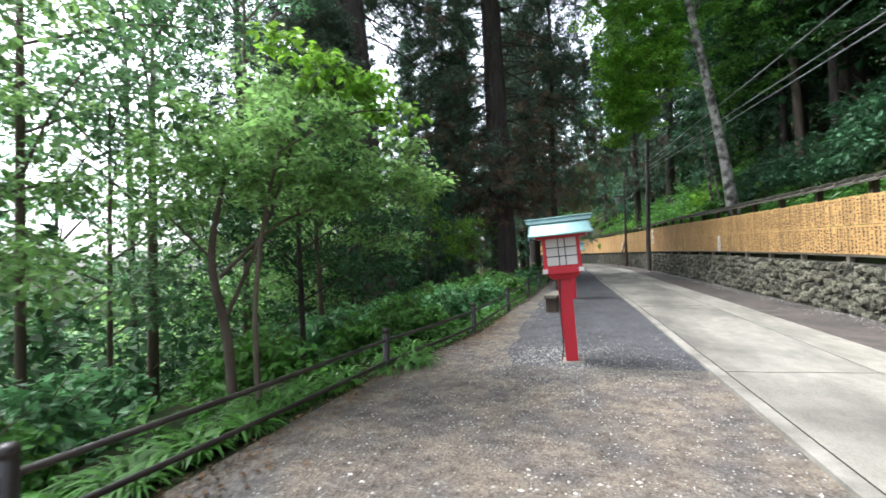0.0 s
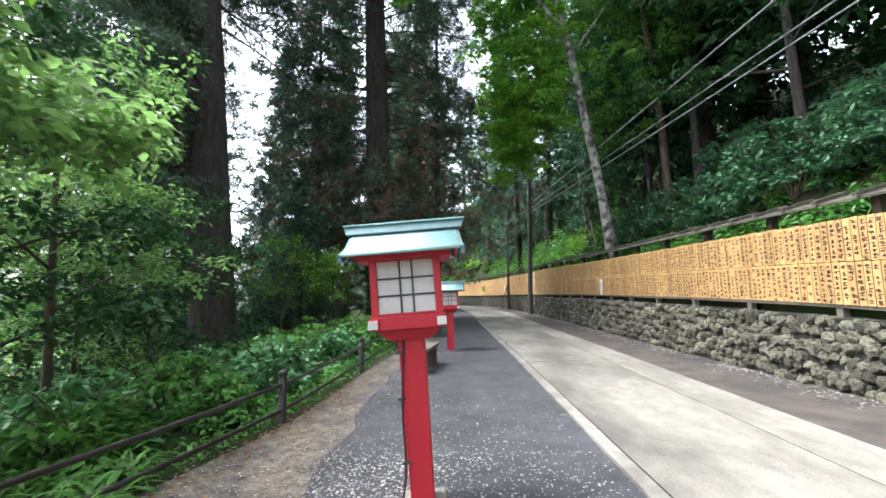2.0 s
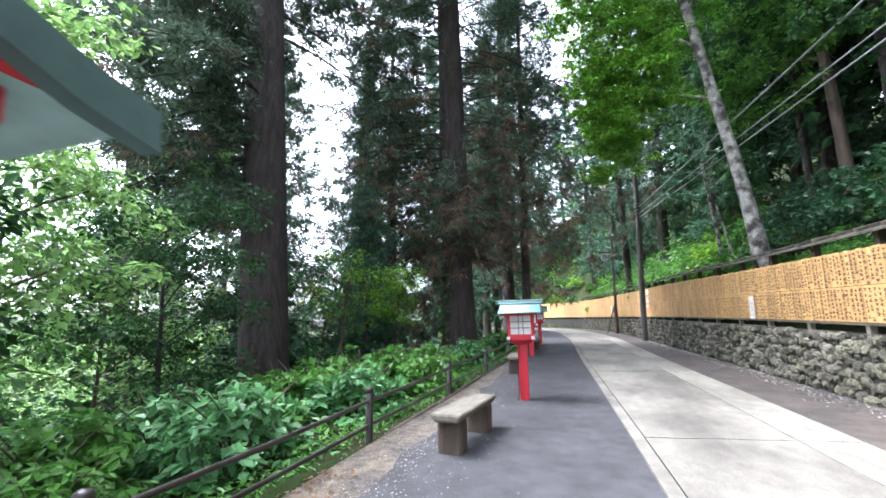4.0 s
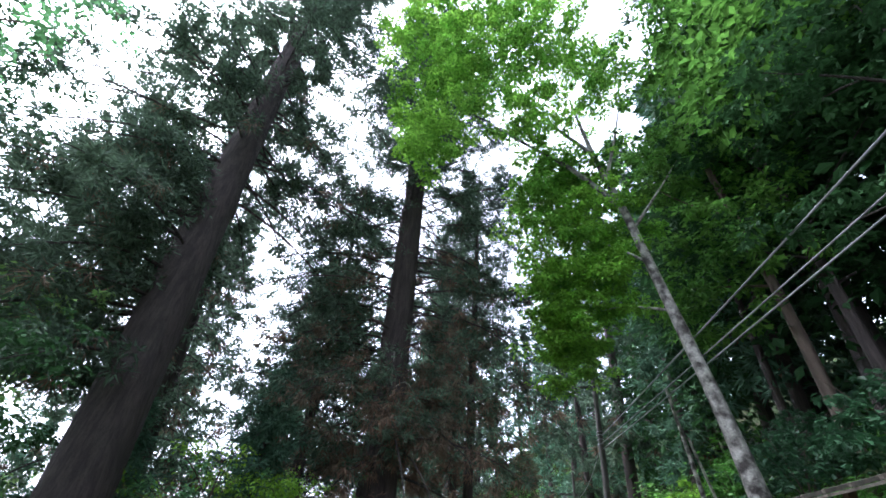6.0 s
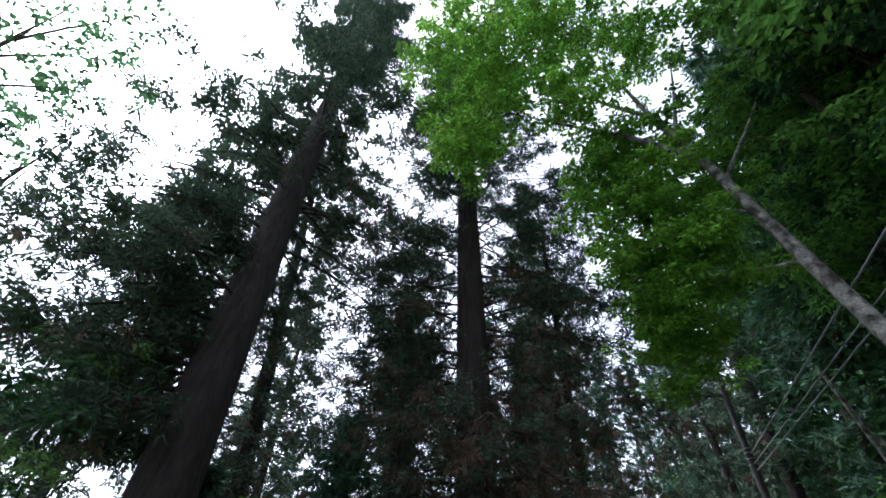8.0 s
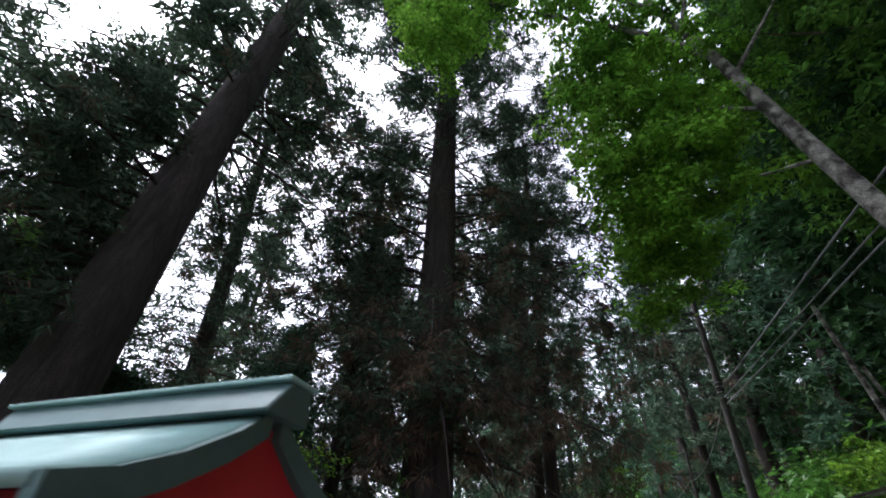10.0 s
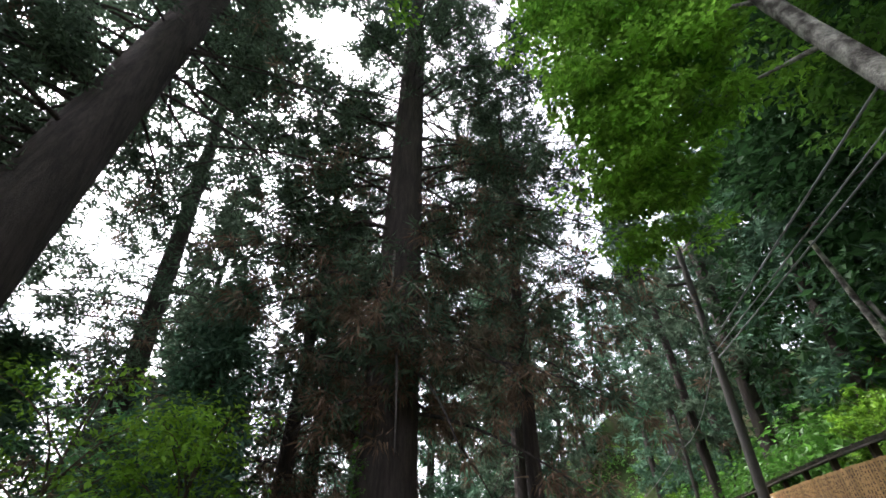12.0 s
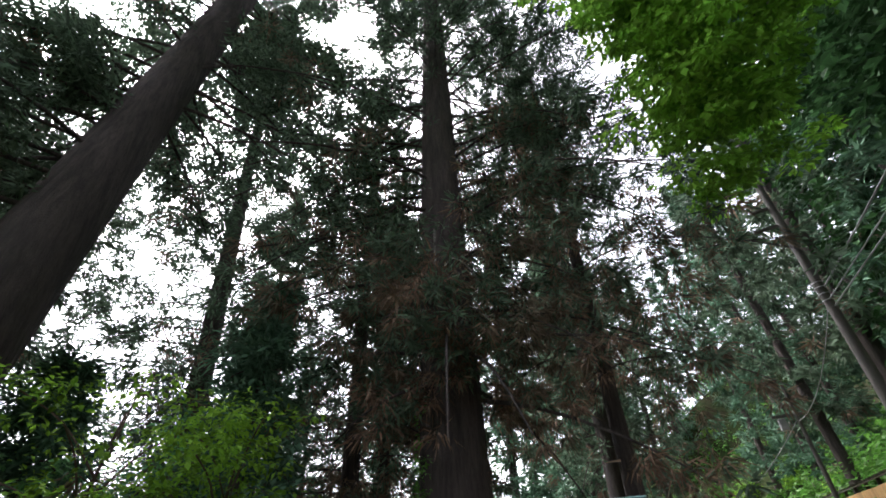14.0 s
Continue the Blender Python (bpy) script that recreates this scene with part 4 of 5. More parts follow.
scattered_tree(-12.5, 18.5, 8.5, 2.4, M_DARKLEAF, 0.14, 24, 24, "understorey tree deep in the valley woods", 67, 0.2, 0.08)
scattered_tree(-8.6, 9.4, 15.5, 2.2, M_LEAFB, 0.15, 12, 20, "tall airy tree whose crown shows against the sky", 68, 0.72, 0.1)
scattered_tree(9.2, 13.0, 8.5, 3.0, M_DARKLEAF, 0.17, 34, 30, "dark evergreen tree hanging over the slope", 61, 0.25, 0.14)
scattered_tree(9.6, 18.5, 13, 3.2, M_DARKLEAF, 0.2, 36, 30, "tall dark evergreen tree behind the maple", 62, 0.3, 0.16)
scattered_tree(10.5, 24.5, 14, 3.4, M_DARKLEAF, 0.2, 36, 30, "tall dark evergreen tree on the slope", 63, 0.25, 0.16)
scattered_tree(10.0, 7.5, 8.0, 3.0, M_DARKLEAF, 0.17, 34, 30, "dark evergreen tree above the plaque fence", 64, 0.25, 0.14)


# ---- shrubs and undergrowth ----
def make_shrub(x, y, rad, h, leaf, size, n, per, label, seed, group=""):
    rng = np.random.default_rng(seed)
    z = float(height(x, y))
    th = empty("shrub", pose(x, y, z), label, "shrub", group)
    st = []
    for q in range(6):
        a = q * 1.05 + rng.uniform(-0.3, 0.3)
        st.append(tube_arrays(bend([(0, 0, -0.1), (math.cos(a) * rad * 0.3, math.sin(a) * rad * 0.3, h * 0.5), (math.cos(a) * rad * 0.7, math.sin(a) * rad * 0.7, h * 0.8)], 6), np.linspace(0.018, 0.006, 6), 5))
    v, f = joined(st)
    tagged(mesh_np("stemwork", v, f, M_TWIG, th, True), kind="stuff")
    d = unit(n, rng)
    d[:, 2] = np.abs(d[:, 2])
    rows = np.c_[d * np.array([rad, rad, h * 0.85]) * rng.uniform(0.5, 1, (n, 1)), rng.uniform(0.12, 0.26, n)]
    v, f = broadleaf(rows, per, size, rng, 0.6, 0.6)
    tagged(mesh_np("foliage", v, f, leaf, th), kind="stuff")
    return th


GRP = "shrubs below the path fence"
s1 = make_shrub(-2.7, 9.4, 1.0, 1.15, M_LEAFB, 0.17, 90, 16, "hydrangea shrub with broad bluish-green leaves", 71, GRP)
s2 = make_shrub(-3.4, 12.0, 1.15, 1.25, M_LEAF, 0.17, 100, 16, "hydrangea shrub with broad mid-green leaves", 72, GRP)
s3 = make_shrub(-3.7, 8.2, 0.9, 1.1, M_LEAF, 0.14, 90, 18, "leafy shrub on the slope below the fence", 73, GRP)
rng = np.random.default_rng(77)
for q, (x, y, s) in enumerate([(-2.3, 11.6, 0.8), (-2.2, 13.8, 0.95), (-2.3, 16.0, 1.0), (-2.0, 18.2, 0.9), (-3.5, 14.4, 1.2), (-3.4, 17.2, 1.2), (-4.8, 10.4, 1.2), (-5.0, 13.6, 1.3), (-2.0, 20.6, 0.9), (-4.9, 8.0, 1.1), (-4.3, 4.6, 0.8), (-5.6, 6.0, 1.0), (-5.0, 2.2, 0.9),
                             (-3.4, 6.4, 0.7), (-2.6, 7.4, 0.6), (-6.5, 9.6, 1.4), (-7.0, 7.5, 1.3), (-4.0, 1.2, 0.7), (-1.9, 23.5, 0.9), (-2.0, 26.5, 0.9), (-5.2, 20.0, 1.3), (-6.8, 24.6, 1.6), (-9.0, 19.4, 1.6), (-6.0, 0.5, 1.0), (-6.8, 4.2, 1.2)]):
    t = copy_thing((s1, s2, s3)[q % 3], Matrix())
    t.matrix_basis = pose(x, y, float(height(x, y)), 0, 0, rng.uniform(0, 360)) @ Matrix.Diagonal((s, s, s, 1))
GR2 = "bushes on the hillside"
h1 = make_shrub(8.3, 9.5, 1.5, 1.9, M_HILL, 0.16, 160, 16, "dense dark evergreen bush on the hillside", 74, GR2)
h2 = make_shrub(7.4, 24.0, 1.2, 1.3, M_LEAF, 0.16, 120, 18, "light green bush on the hillside above the fence", 75, GR2)
h3 = make_shrub(8.6, 28.0, 1.3, 1.4, M_LIME, 0.16, 120, 16, "yellow-green bush in the light on the hillside", 76, GR2)
HILL = [(8.0, 12.0, 0), (8.9, 10.8, 0), (9.0, 7.6, 0), (7.9, 14.6, 0), (10.2, 9.2, 0), (10.4, 12.4, 0), (8.2, 17.0, 0), (9.5, 15.4, 0), (9.8, 5.4, 0), (11.4, 7.2, 0), (7.0, 30.5, 1), (8.0, 33.0, 1), (7.0, 35.5, 2), (8.2, 37.0, 1), (9.2, 31.0, 2), (6.9, 39.0, 2), (7.6, 42.0, 1), (9.5, 40.0, 2), (6.6, 45.0, 2),
        (8.4, 47.0, 1), (6.2, 50.0, 1), (7.8, 53.0, 2), (5.0, 57.5, 2), (6.8, 60.0, 1), (3.6, 64.0, 2), (9.8, 36.0, 1), (10.4, 44.0, 1), (7.2, 27.0, 2), (8.8, 26.0, 1), (9.4, 22.0, 0), (10.6, 28.5, 1), (11.5, 33.0, 1), (0.5, 71.0, 2), (-3.5, 75.0, 1), (2.6, 68.0, 1), (10.4, 50.0, 1), (8.0, 20.4, 0), (11.2, 18.0, 0), (1.2, 74.0, 1), (3.4, 71.5, 2), (5.2, 68.0, 1), (5.6, 63.0, 1), (-1.5, 77.0, 1), (2.0, 78.0, 2), (4.6, 75.0, 1), (7.0, 66.0, 2), (-0.5, 73.0, 1)]
for q, (x, y, k) in enumerate(HILL):
    t = copy_thing((h1, h2, h3)[k], Matrix())
    s = rng.uniform(0.8, 1.25)
    t.matrix_basis = pose(x, y, float(height(x, y)), 0, 0, rng.uniform(0, 360)) @ Matrix.Diagonal((s, s, s, 1))


def carpet(name, spots, per, size, leaf, label, seed, lift=0.12):
    """Low undergrowth following the ground, one object."""
    rng = np.random.default_rng(seed)
    z = height(spots[:, 0], spots[:, 1])
    rows = np.c_[spots, z + lift, rng.uniform(0.12, 0.3, len(spots))]
    v, f = broadleaf(rows, per, size, rng, 0.7, 0.4)
    return tagged(mesh_np(name, v, f, leaf), label, "undergrowth", kind="stuff")


rng = np.random.default_rng(81)
n = 2600
yy = rng.uniform(-4, 60, n)
carpet("undergrowth", np.c_[along_y(WALL, yy) + 0.7 + rng.uniform(0, 1, n) ** 1.3 * 7, yy], 16, 0.2, M_LEAF, "ferns and low plants covering the hillside", 82)
n = 1500
yy = rng.uniform(2, 30, n)
carpet("undergrowth", np.c_[along_y(WALL, yy) + 0.75 + rng.uniform(0, 1, n) * 1.6, yy], 16, 0.17, M_LEAF, "bright green ferns behind the plaque fence", 83, 0.2)
n = 2000
yy = rng.uniform(-4, 45, n)
carpet("undergrowth", np.c_[along_y(FENCE, yy) - 0.75 - rng.uniform(0, 1, n) ** 1.2 * 9, yy], 14, 0.16, M_LEAF, "low plants covering the shaded valley slope", 84, 0.06)
n = 900
yy = rng.uniform(5, 34, n)
carpet("undergrowth", np.c_[along_y(FENCE, yy) - 0.12 - rng.uniform(0, 1, n) * 0.5, yy], 12, 0.08, M_LEAF, "low green weeds along the foot of the fence", 85, 0.05)


# strap-leaved plants at the edge of the path
def make_strap(seed):
    rng = np.random.default_rng(seed)
    vs, fs = [], []
    for q in range(46):
        a, ln, w2 = rng.uniform(0, 6.28), rng.uniform(0.3, 0.6), rng.uniform(0.012, 0.02)
        t = np.linspace(0, 1, 6)
        out = ln * 0.75 * t
        up = ln * (1.0 * t - 0.85 * t ** 2) + 0.01
        d = np.array([math.cos(a), math.sin(a)])
        s = np.array([-d[1], d[0]])
        wd = w2 * np.interp(t, [0, 0.3, 0.8, 1], [0.6, 1, 0.7, 0.05])
        o = rng.normal(0, 0.05, 2)
        L = np.c_[o + d * out[:, None] + s * wd[:, None], up]
        R = np.c_[o + d * out[:, None] - s * wd[:, None], up]
        k = len(vs) * 12
        vs.append(np.concatenate([L, R]))
        fs.append([(k + i, k + i + 1, k + i + 7, k + i + 6) for i in range(5)])
    return np.concatenate(vs), np.concatenate(fs)


first = []
for q in range(3):
    th = empty("strap_leaf_plant", pose(-1.9 - 0.2 * q, 4.6 + q * 0.5, 0.0), "clump of arching strap-shaped green leaves at the fence", "plant", "strap-leaved plants along the fence")
    v, f = make_strap(90 + q)
    tagged(mesh_np("leaves", v, f, M_STRAP, th), kind="stuff")
    first.append(th)
rng = np.random.default_rng(93)
for q in range(64):
    y = rng.uniform(-0.5, 4.9)
    x = float(along_y(FENCE, y)) + rng.uniform(-0.6, 0.28 if y > 3.5 else -0.12)
    if x < -3.2:
        continue
    s = rng.uniform(0.55, 0.95)
    t = copy_thing(first[q % 3], Matrix())
    t.matrix_basis = pose(x, y, float(height(min(x, along_y(FENCE, y) - 0.2), y)) + 0.03, 0, 0, rng.uniform(0, 360)) @ Matrix.Diagonal((s, s, s, 1))


# ---- gravel and litter ----
def scatter(name, n, region, size, material, label, seed, flat=0.5):
    rng = np.random.default_rng(seed)
    pos = region(rng, n)
    r = size * rng.uniform(0.5, 1.5, n)
    d = np.array([(1, 0, 0), (0, 1, 0), (-1, 0, 0), (0, -1, 0), (0, 0, 1)], float)
    v = pos[:, None] + d[None] * r[:, None, None] * rng.uniform(0.6, 1.2, (n, 5, 1)) * np.array([1, 1, flat])
    k = np.arange(n)[:, None] * 5
    f = np.concatenate([k + np.array(q) for q in ((0, 1, 4), (1, 2, 4), (2, 3, 4), (3, 0, 4))])
    return tagged(mesh_np(name, v.reshape(-1, 3), f, material), label, "gravel", kind="stuff")


def on_path(rng, n):
    y = np.concatenate([rng.uniform(1, 6, n // 2), rng.uniform(3, 22, n - n // 2)])
    x = np.where(y < 8, rng.uniform(-1.9, 1.5, n), np.clip(rng.normal(-0.75, 0.35, n), -1.4, 1.4))
    return np.c_[x, y, rise(y) + 0.014 + 0.01 * (y > 4.65)]


def round_lantern(rng, n):
    y = rng.normal(5.1, 0.7, n)
    x = rng.normal(-0.2, 0.5, n)
    return np.c_[np.clip(x, -1.6, 1.4), y, rise(y) + 0.016 + 0.008 * (y > 4.65)]


scatter("gravel", 9000, on_path, 0.0085, M_PEBBLE, "fine pale gravel scattered on the earth path", 101)
scatter("gravel", 3000, round_lantern, 0.009, M_PEBBLE, "pale gravel gathered round the lantern foot", 102)


def asphalt_edge(rng, n):
    y = 4.65 + rng.normal(0, 0.16, n)
    return np.c_[rng.uniform(-0.9, 1.45, n), y, rise(y) + 0.016 + 0.008 * (y > 4.65)]


def path_side(rng, n):
    y = rng.uniform(4.8, 24, n)
    x = np.interp(y, [4.6, 5.5, 8, 12, 18, 30], [-0.6, -0.8, -0.85, -0.75, -0.55, -0.5]) + rng.normal(0, 0.12, n)
    return np.c_[x, y, rise(y) + 0.024]


scatter("gravel", 2600, asphalt_edge, 0.011, M_GRIT, "grey grit over the broken edge of the asphalt", 105)
scatter("gravel", 3000, path_side, 0.009, M_GRIT, "grey grit between asphalt and earth", 106)
scatter("gravel", 5200, lambda r, n: np.c_[r.uniform(-2.0, 1.5, n), r.uniform(0.6, 5.2, n), np.full(n, 0.02)], 0.012, M_GRIT, "grey and brown gravel bedded in the earth path", 107)
scatter("gravel", 3200, lambda r, n: np.c_[np.clip(r.normal(-0.2, 0.9, n), -2.0, 1.5), r.uniform(0.8, 5.4, n), np.full(n, 0.024)], 0.0125, M_PEBBLE, "pale pebbles lying loose on the earth path", 108)
scatter("gravel", 14, lambda r, n: np.c_[r.uniform(-1.2, 1.2, n), r.uniform(2.2, 5.0, n), np.full(n, 0.03)], 0.042, M_PALESTONE, "flat pale stones showing through the earth path", 109, 0.35)
scatter("gravel", 420, lambda r, n: np.c_[r.uniform(-1.5, 1.4, n), r.uniform(1.2, 5.5, n), np.full(n, 0.035)], 0.016, M_PALESTONE, "loose pale stones on the path", 103)
rng = np.random.default_rng(104)
n = 800
y = rng.uniform(0, 9, n)
x = along_y(FENCE, y) + 0.05 + np.abs(rng.normal(0, 0.22, n))
v, f = leaves(np.c_[x, y, rise(y) + 0.03], unit(n, rng) * 0.4 + np.array([0, 0, 1.0]), unit(n, rng) * np.array([1, 1, 0.15]), rng.uniform(0.03, 0.08, n), rng.uniform(0.02, 0.04, n))
tagged(mesh_np("leaf_litter", v, f, M_LITTER), "dry brown leaves along the fence edge", "leaf litter", kind="stuff")
n = 1700
y = rng.uniform(1, 30, n)
x = along_y(WALL, y) - 0.05 - np.abs(rng.normal(0, 0.25, n))
v, f = leaves(np.c_[x, y, rise(y) + 0.03], unit(n, rng) * 0.4 + np.array([0, 0, 1.0]), unit(n, rng) * np.array([1, 1, 0.15]), rng.uniform(0.03, 0.07, n), rng.uniform(0.015, 0.04, n))
tagged(mesh_np("leaf_litter", v, f, M_PEBBLE), "pale litter and chips along the foot of the wall", "leaf litter", kind="stuff")


# ---- road joints ----
def road_joint(y, seed):
    x0, x1 = float(along_y(KERB, y)) + 0.07, float(along_y(ROAD_R, y)) - 0.01
    pts = [(x0 + (x1 - x0) * u, y + 0.25 * u + 0.01 * math.sin(u * 17 + seed), float(rise(y)) + 0.0455) for u in np.linspace(0, 1, 12)]
    ob = tube("road_joint", pts, np.full(12, 0.0045), M_JOINTGAP, None, 4)
    return tagged(ob, "dark joint line across the concrete road", "joint", kind="structure")


for q, y in enumerate((-1.5, 4.75, 10.6, 16.5, 22.5, 28.5)):
    road_joint(y, q)
pts = [(float(along_y(ROAD_R, y)) - 0.62 + 0.01 * math.sin(y * 2.1), y, float(rise(y)) + 0.0455) for y in np.linspace(-6, 40, 60)]
tagged(tube("road_joint", pts, np.full(60, 0.0028), M_JOINTGAP, None, 4), "long joint line running along the concrete road", "joint", kind="structure")
pts = [(float(along_y(KERB, y)) + 0.062, y, float(rise(y)) + 0.05) for y in np.linspace(-6, 45, 80)]
tagged(tube("road_joint", pts, np.full(80, 0.007), M_JOINTGAP, None, 4), "dark seam between kerb and road", "joint", kind="structure")


# ---- plaque fence ----
fence = empty("plaque_fence", Matrix(), "long rack of pale wooden name plaques in two rows", "fence")
NEAR = (6.0, 21.0)


def wall_x(y):
    return float(along_y(WALL, y)) + FX


unit_box = bmesh.new()
box(unit_box, -0.011, 0.011, -0.5, 0.5, 0, 1)
plaque_mesh = bpy.data.meshes.new("plaque")
unit_box.to_mesh(plaque_mesh)
unit_box.free()
plaque_mesh.materials.append(M_PLAQUE)
base_v = np.array([v.co[:] for v in plaque_mesh.vertices])
base_f = np.array([p.vertices[:] for p in plaque_mesh.polygons])
rng = np.random.default_rng(111)
rest, ink, count = [], [], 0
line = WALL[(WALL[:, 1] > 2.0)]
seg = np.r_[0, np.cumsum(np.linalg.norm(np.diff(line, axis=0), axis=1))]
PITCH = 0.112
for s in np.arange(0, seg[-1] - 12, PITCH):
    x, y = np.interp(s, seg, line[:, 0]) + FX, np.interp(s, seg, line[:, 1])
    x2, y2 = np.interp(s + 0.1, seg, line[:, 0]) + FX, np.interp(s + 0.1, seg, line[:, 1])
    ang = math.atan2(-(x2 - x), y2 - y)
    lo, hi = float(fence_lo(y)), float(fence_hi(y))
    half = (hi - lo) / 2
    for row in range(2):
        z = lo + row * half + 0.004
        ht = half - 0.012 + (rng.uniform(-0.012, 0.006) if row else 0)
        off = rng.uniform(-0.004, 0.004)
        m = pose(x + off, y, z, 0, 0, math.degrees(ang)) @ Matrix.Diagonal((1, PITCH * 0.87, ht, 1))
        if NEAR[0] < y < NEAR[1] and count < 300:
            ob = new("plaque", plaque_mesh)
            ob.parent = fence
            ob.matrix_basis = m
            count += 1
        else:
            rest.append((base_v @ np.array(m.to_3x3()).T + np.array(m.translation), base_f))
        if y < 30:
            nx = -math.cos(ang)
            zz = z + ht * 0.93
            while zz > z + ht * 0.1:
                g = ht * rng.uniform(0.085, 0.125)
                if rng.uniform() < 0.94:
                    for k in range(4):
                        up = rng.uniform() < 0.55
                        w2, h2 = (rng.uniform(0.025, 0.036), 0.006) if up else (0.006, g * rng.uniform(0.25, 0.42))
                        cy, cz = y + rng.uniform(-0.016, 0.016), zz - g * (k + 0.5) / 4 if up else zz - g * rng.uniform(0.35, 0.6)
                        cx = x + off - 0.0135
                        q = np.array([(cx, cy - w2, cz - h2), (cx, cy + w2, cz - h2), (cx, cy + w2, cz + h2), (cx, cy - w2, cz + h2)])
                        ink.append((q, np.array([[0, 3, 2, 1]])))
                zz -= g * 1.22
v, f = joined(rest)
tagged(mesh_np("plaque_rest", v, f, M_PLAQUE, fence), kind="stuff")
v, f = joined(ink)
tagged(mesh_np("brush_writing", v, f, M_INK, fence), "rows of unreadable black brush marks", kind="stuff")
ry = np.linspace(0, 62, 120)
for nm, fn, dz in (("bottom_rail", fence_lo, -0.045), ("top_rail", fence_hi, -0.1)):
    a, b = [], []
    for y in ry:
        z = float(fn(y)) + dz
        x = wall_x(y)
        a.append([(x + 0.014, y, z), (x + 0.075, y, z), (x + 0.075, y, z + 0.07), (x + 0.014, y, z + 0.07)])
    v = np.array(a).reshape(-1, 3)
    i, j = np.meshgrid(np.arange(len(ry) - 1), np.arange(4), indexing="ij")
    j2 = (j + 1) % 4
    mesh_np(nm, v, np.stack([i * 4 + j, i * 4 + j2, (i + 1) * 4 + j2, (i + 1) * 4 + j], -1).reshape(-1, 4), M_OLDWOOD, fence)
pv = bmesh.new()
box(pv, 0.016, 0.11, -0.05, 0.05, 0, 1, 0.0)
post_mesh = bpy.data.meshes.new("post")
pv.to_mesh(post_mesh)
pv.free()
post_mesh.materials.append(M_OLDWOOD)
for y in np.arange(1.2, 62, 1.75):
    y = float(y)
    ob = new("post", post_mesh)
    ob.parent = fence
    z0 = float(rise(y) + wall_h(y)) - 0.03
    ob.matrix_basis = pose(wall_x(y) + 0.02, y, z0) @ Matrix.Diagonal((1, 1, float(fence_hi(y)) - 0.03 - z0, 1))

# narrow board roof behind the plaques
canopy = empty("fence_roof", Matrix(), "narrow weathered board roof with battens behind the plaque rack", "roof")
ry = np.linspace(-2, 62, 140)
a = []
for y in ry:
    x, z = wall_x(y), float(fence_hi(y)) + 0.27
    a.append([(x + 0.12, y, z), (x + 0.72, y, z + 0.16), (x + 0.72, y, z + 0.125), (x + 0.12, y, z - 0.035)])
v = np.array(a).reshape(-1, 3)
i, j = np.meshgrid(np.arange(len(ry) - 1), np.arange(4), indexing="ij")
j2 = (j + 1) % 4
mesh_np("boards", v, np.stack([i * 4 + j, (i + 1) * 4 + j, (i + 1) * 4 + j2, i * 4 + j2], -1).reshape(-1, 4), M_ROOFWOOD, canopy)
bv = bmesh.new()
box(bv, 0.06, 0.76, -0.03, 0.03, 0.0, 0.055, 0.004)
batten_mesh = bpy.data.meshes.new("batten")
bv.to_mesh(batten_mesh)
bv.free()
batten_mesh.materials.append(M_ROOFWOOD)
sv = bmesh.new()
box(sv, 0.3, 0.42, -0.06, 0.06, 0, 1, 0.0)
strut_mesh = bpy.data.meshes.new("support")
sv.to_mesh(strut_mesh)
sv.free()
strut_mesh.materials.append(M_TWIG)
for q, y in enumerate(np.arange(-1.5, 60, 0.62)):
    y = float(y)
    ob = new("batten", batten_mesh)
    ob.parent = canopy
    ob.matrix_basis = pose(wall_x(y), y, float(fence_hi(y)) + 0.25, 0, -14.9, 14 + rng.uniform(-8, 8))
    if q % 3 == 0:
        ob = new("support", strut_mesh)
        ob.parent = canopy
        ob.matrix_basis = pose(wall_x(y), y, float(rise(y) + wall_h(y)) - 0.05) @ Matrix.Diagonal((1, 1, float(fence_hi(y)) + 0.3 - float(rise(y) + wall_h(y)) + 0.05, 1))


# notices on the rack
def notice(y, z0, z1, w2, tilt=0):
    th = empty("notice_board", pose(wall_x(y) - 0.03, y, z0), "white paper notice with faint columns of writing on the rack", "notice")
    bm = bmesh.new()
    box(bm, -0.004, 0.004, -w2, w2, 0, z1 - z0)
    part("sheet", bm, M_WHITE, th)
    for k in range(4):
        bm = bmesh.new()
        yy = -w2 * 0.7 + k * w2 * 0.45
        box(bm, -0.006, -0.0045, yy - 0.008, yy + 0.008, 0.05, (z1 - z0) * (0.9 - 0.1 * (k % 2)))
        part("writing_column", bm, M_WIRE, th)
    return th


notice(17.6, 1.42, 1.97, 0.13)
notice(30.5, 2.05, 2.95, 0.22)
notice(46.0, 1.9, 2.6, 0.3)


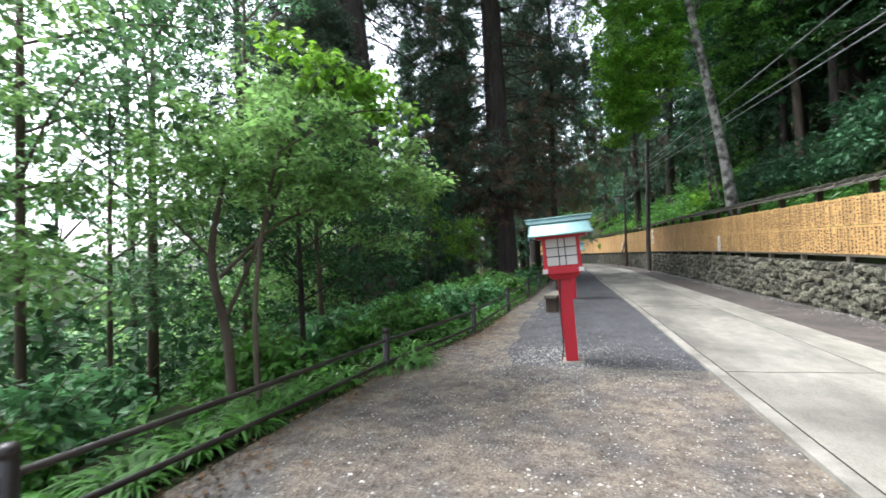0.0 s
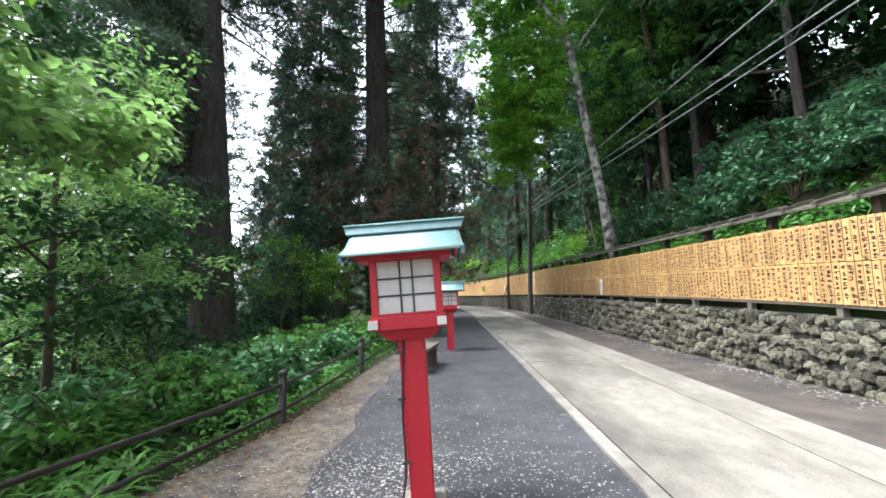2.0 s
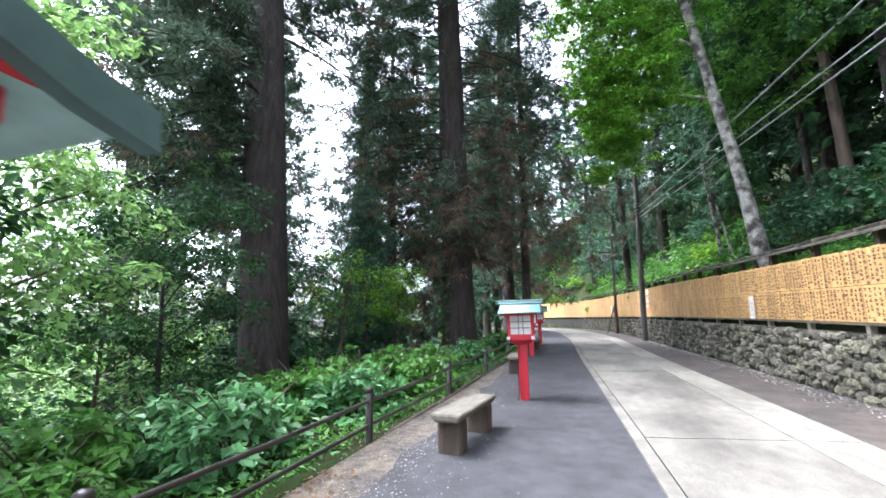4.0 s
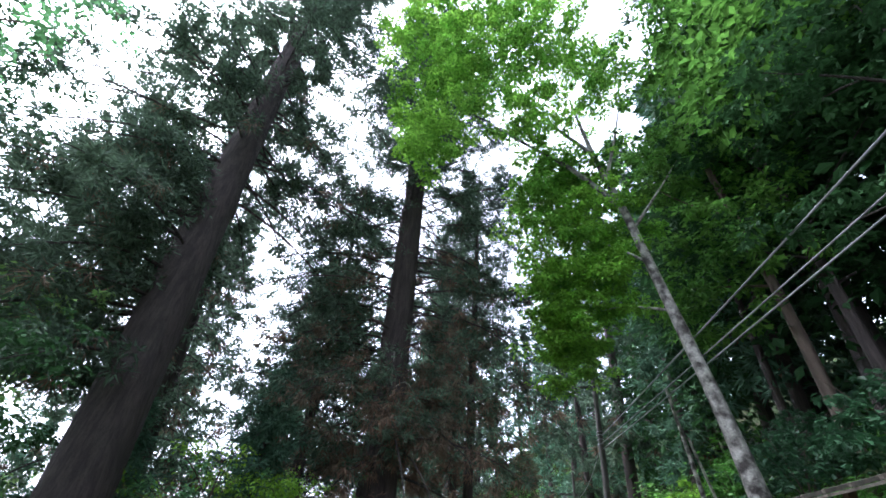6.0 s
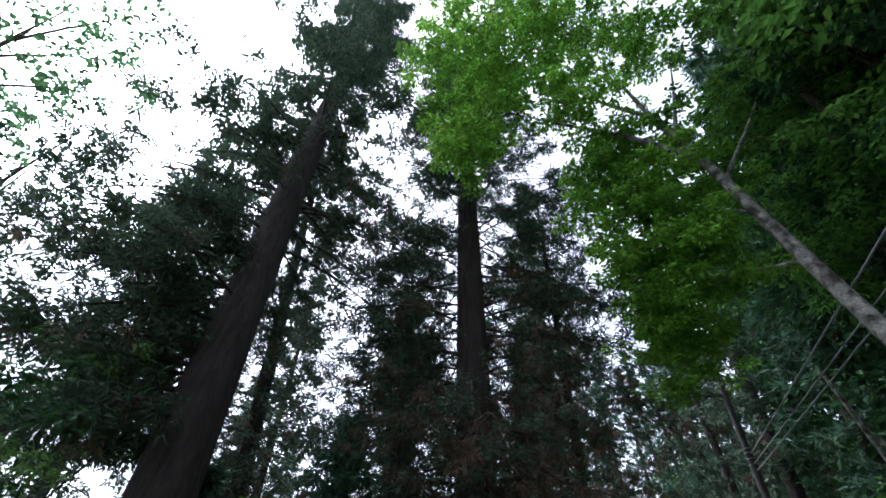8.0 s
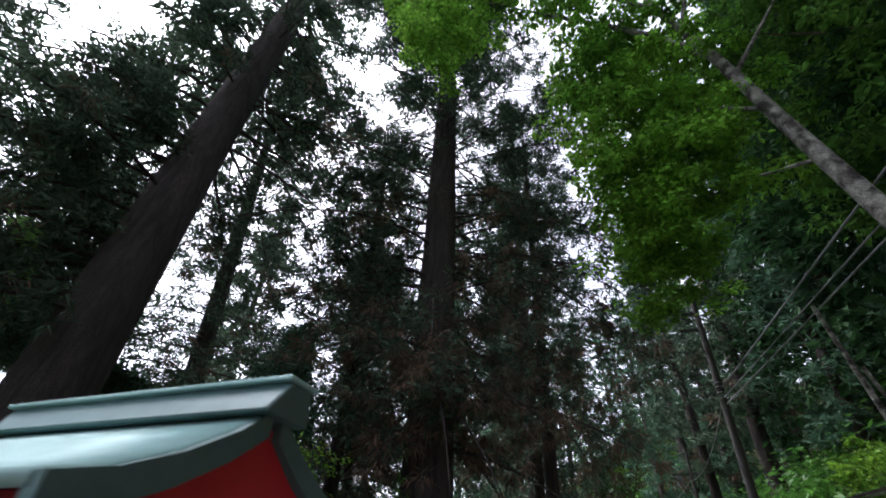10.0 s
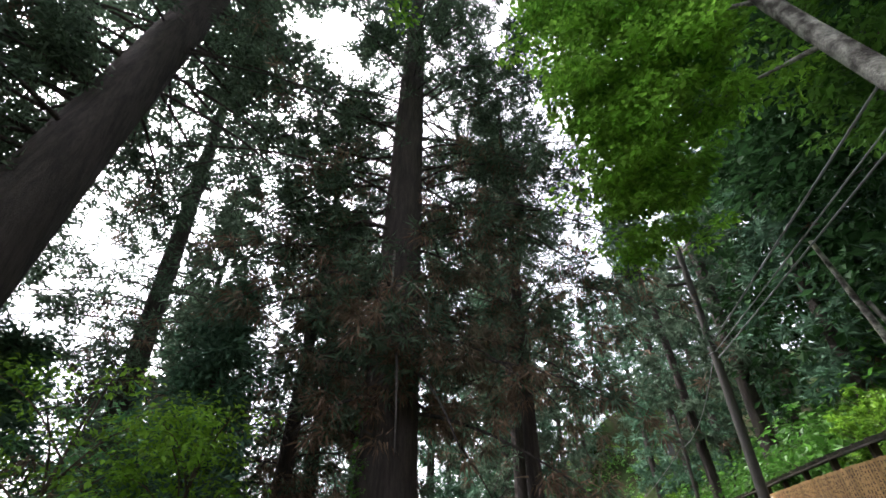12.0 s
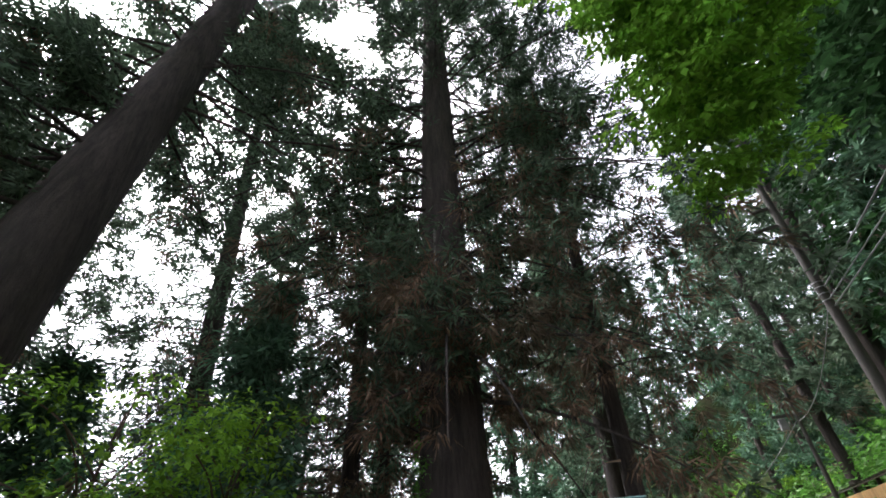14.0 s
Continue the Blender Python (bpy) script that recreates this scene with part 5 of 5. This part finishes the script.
# ---- stones of the wall ----
def stone_mesh(seed):
    rng = np.random.default_rng(seed)
    bm = bmesh.new()
    bmesh.ops.create_cube(bm, size=2)
    bmesh.ops.subdivide_edges(bm, edges=bm.edges[:], cuts=1, use_grid_fill=True)
    for v in bm.verts:
        p = v.co.copy()
        n4 = (abs(p.x) ** 2.5 + abs(p.y) ** 2.5 + abs(p.z) ** 2.5) ** (1 / 2.5)
        v.co = p / n4 * rng.uniform(0.82, 1.12)
    me = bpy.data.meshes.new("stone")
    for f in bm.faces:
        f.smooth = False
    bm.to_mesh(me)
    bm.free()
    me.materials.append(M_STONE)
    return me


stones = [stone_mesh(120 + q) for q in range(8)]
arrays = [(np.array([v.co[:] for v in m.vertices]), np.array([p.vertices[:] for p in m.polygons])) for m in stones]
rng = np.random.default_rng(131)
rest, count = [], 0
for row in range(12):  # six courses of large stones, then small ones wedged between
    y = 2.5 + rng.uniform(0, 0.2)
    small = row >= 6
    course = row % 6
    while y < 58:
        ht = float(wall_h(y))
        w2 = rng.uniform(0.035, 0.06) if small else rng.uniform(0.065, 0.12)
        y += w2
        sz = rng.uniform(0.03, 0.05) if small else rng.uniform(0.065, 0.105)
        lift = 0.5 if small else 0.0
        z = float(rise(y)) + ht * (course + 0.5 + lift) / 6 + 0.045 * math.sin(y * 4.1 + course * 2.3) + rng.uniform(-0.045, 0.045)
        z = max(min(z, float(rise(y)) + ht - sz * 0.8), float(rise(y)) + sz * 0.5)
        x = float(along_y(WALL, y)) + 0.07 + 0.13 * (z - float(rise(y))) / ht + (0.03 if small else rng.uniform(-0.015, 0.03))
        m = pose(x, y, z, rng.uniform(-80, 80), rng.uniform(-20, 20), rng.uniform(-18, 18)) @ Matrix.Diagonal((rng.uniform(0.07, 0.12), w2, sz, 1))
        q = int(rng.integers(8))
        if 5.8 < y < 14 and not small and count < 300:
            ob = new("stone", stones[q])
            ob.parent = retaining_wall
            ob.matrix_basis = m
            count += 1
        else:
            v, f = arrays[q]
            rest.append((v @ np.array(m.to_3x3()).T + np.array(m.translation), f))
        y += w2 * (rng.uniform(1.4, 4.0) if small else rng.uniform(0.75, 1.0))
        if y > 34:
            y += w2 * 0.35
v, f = joined(rest)
tagged(mesh_np("stone_rest", v, f, M_STONE, retaining_wall), kind="stuff")
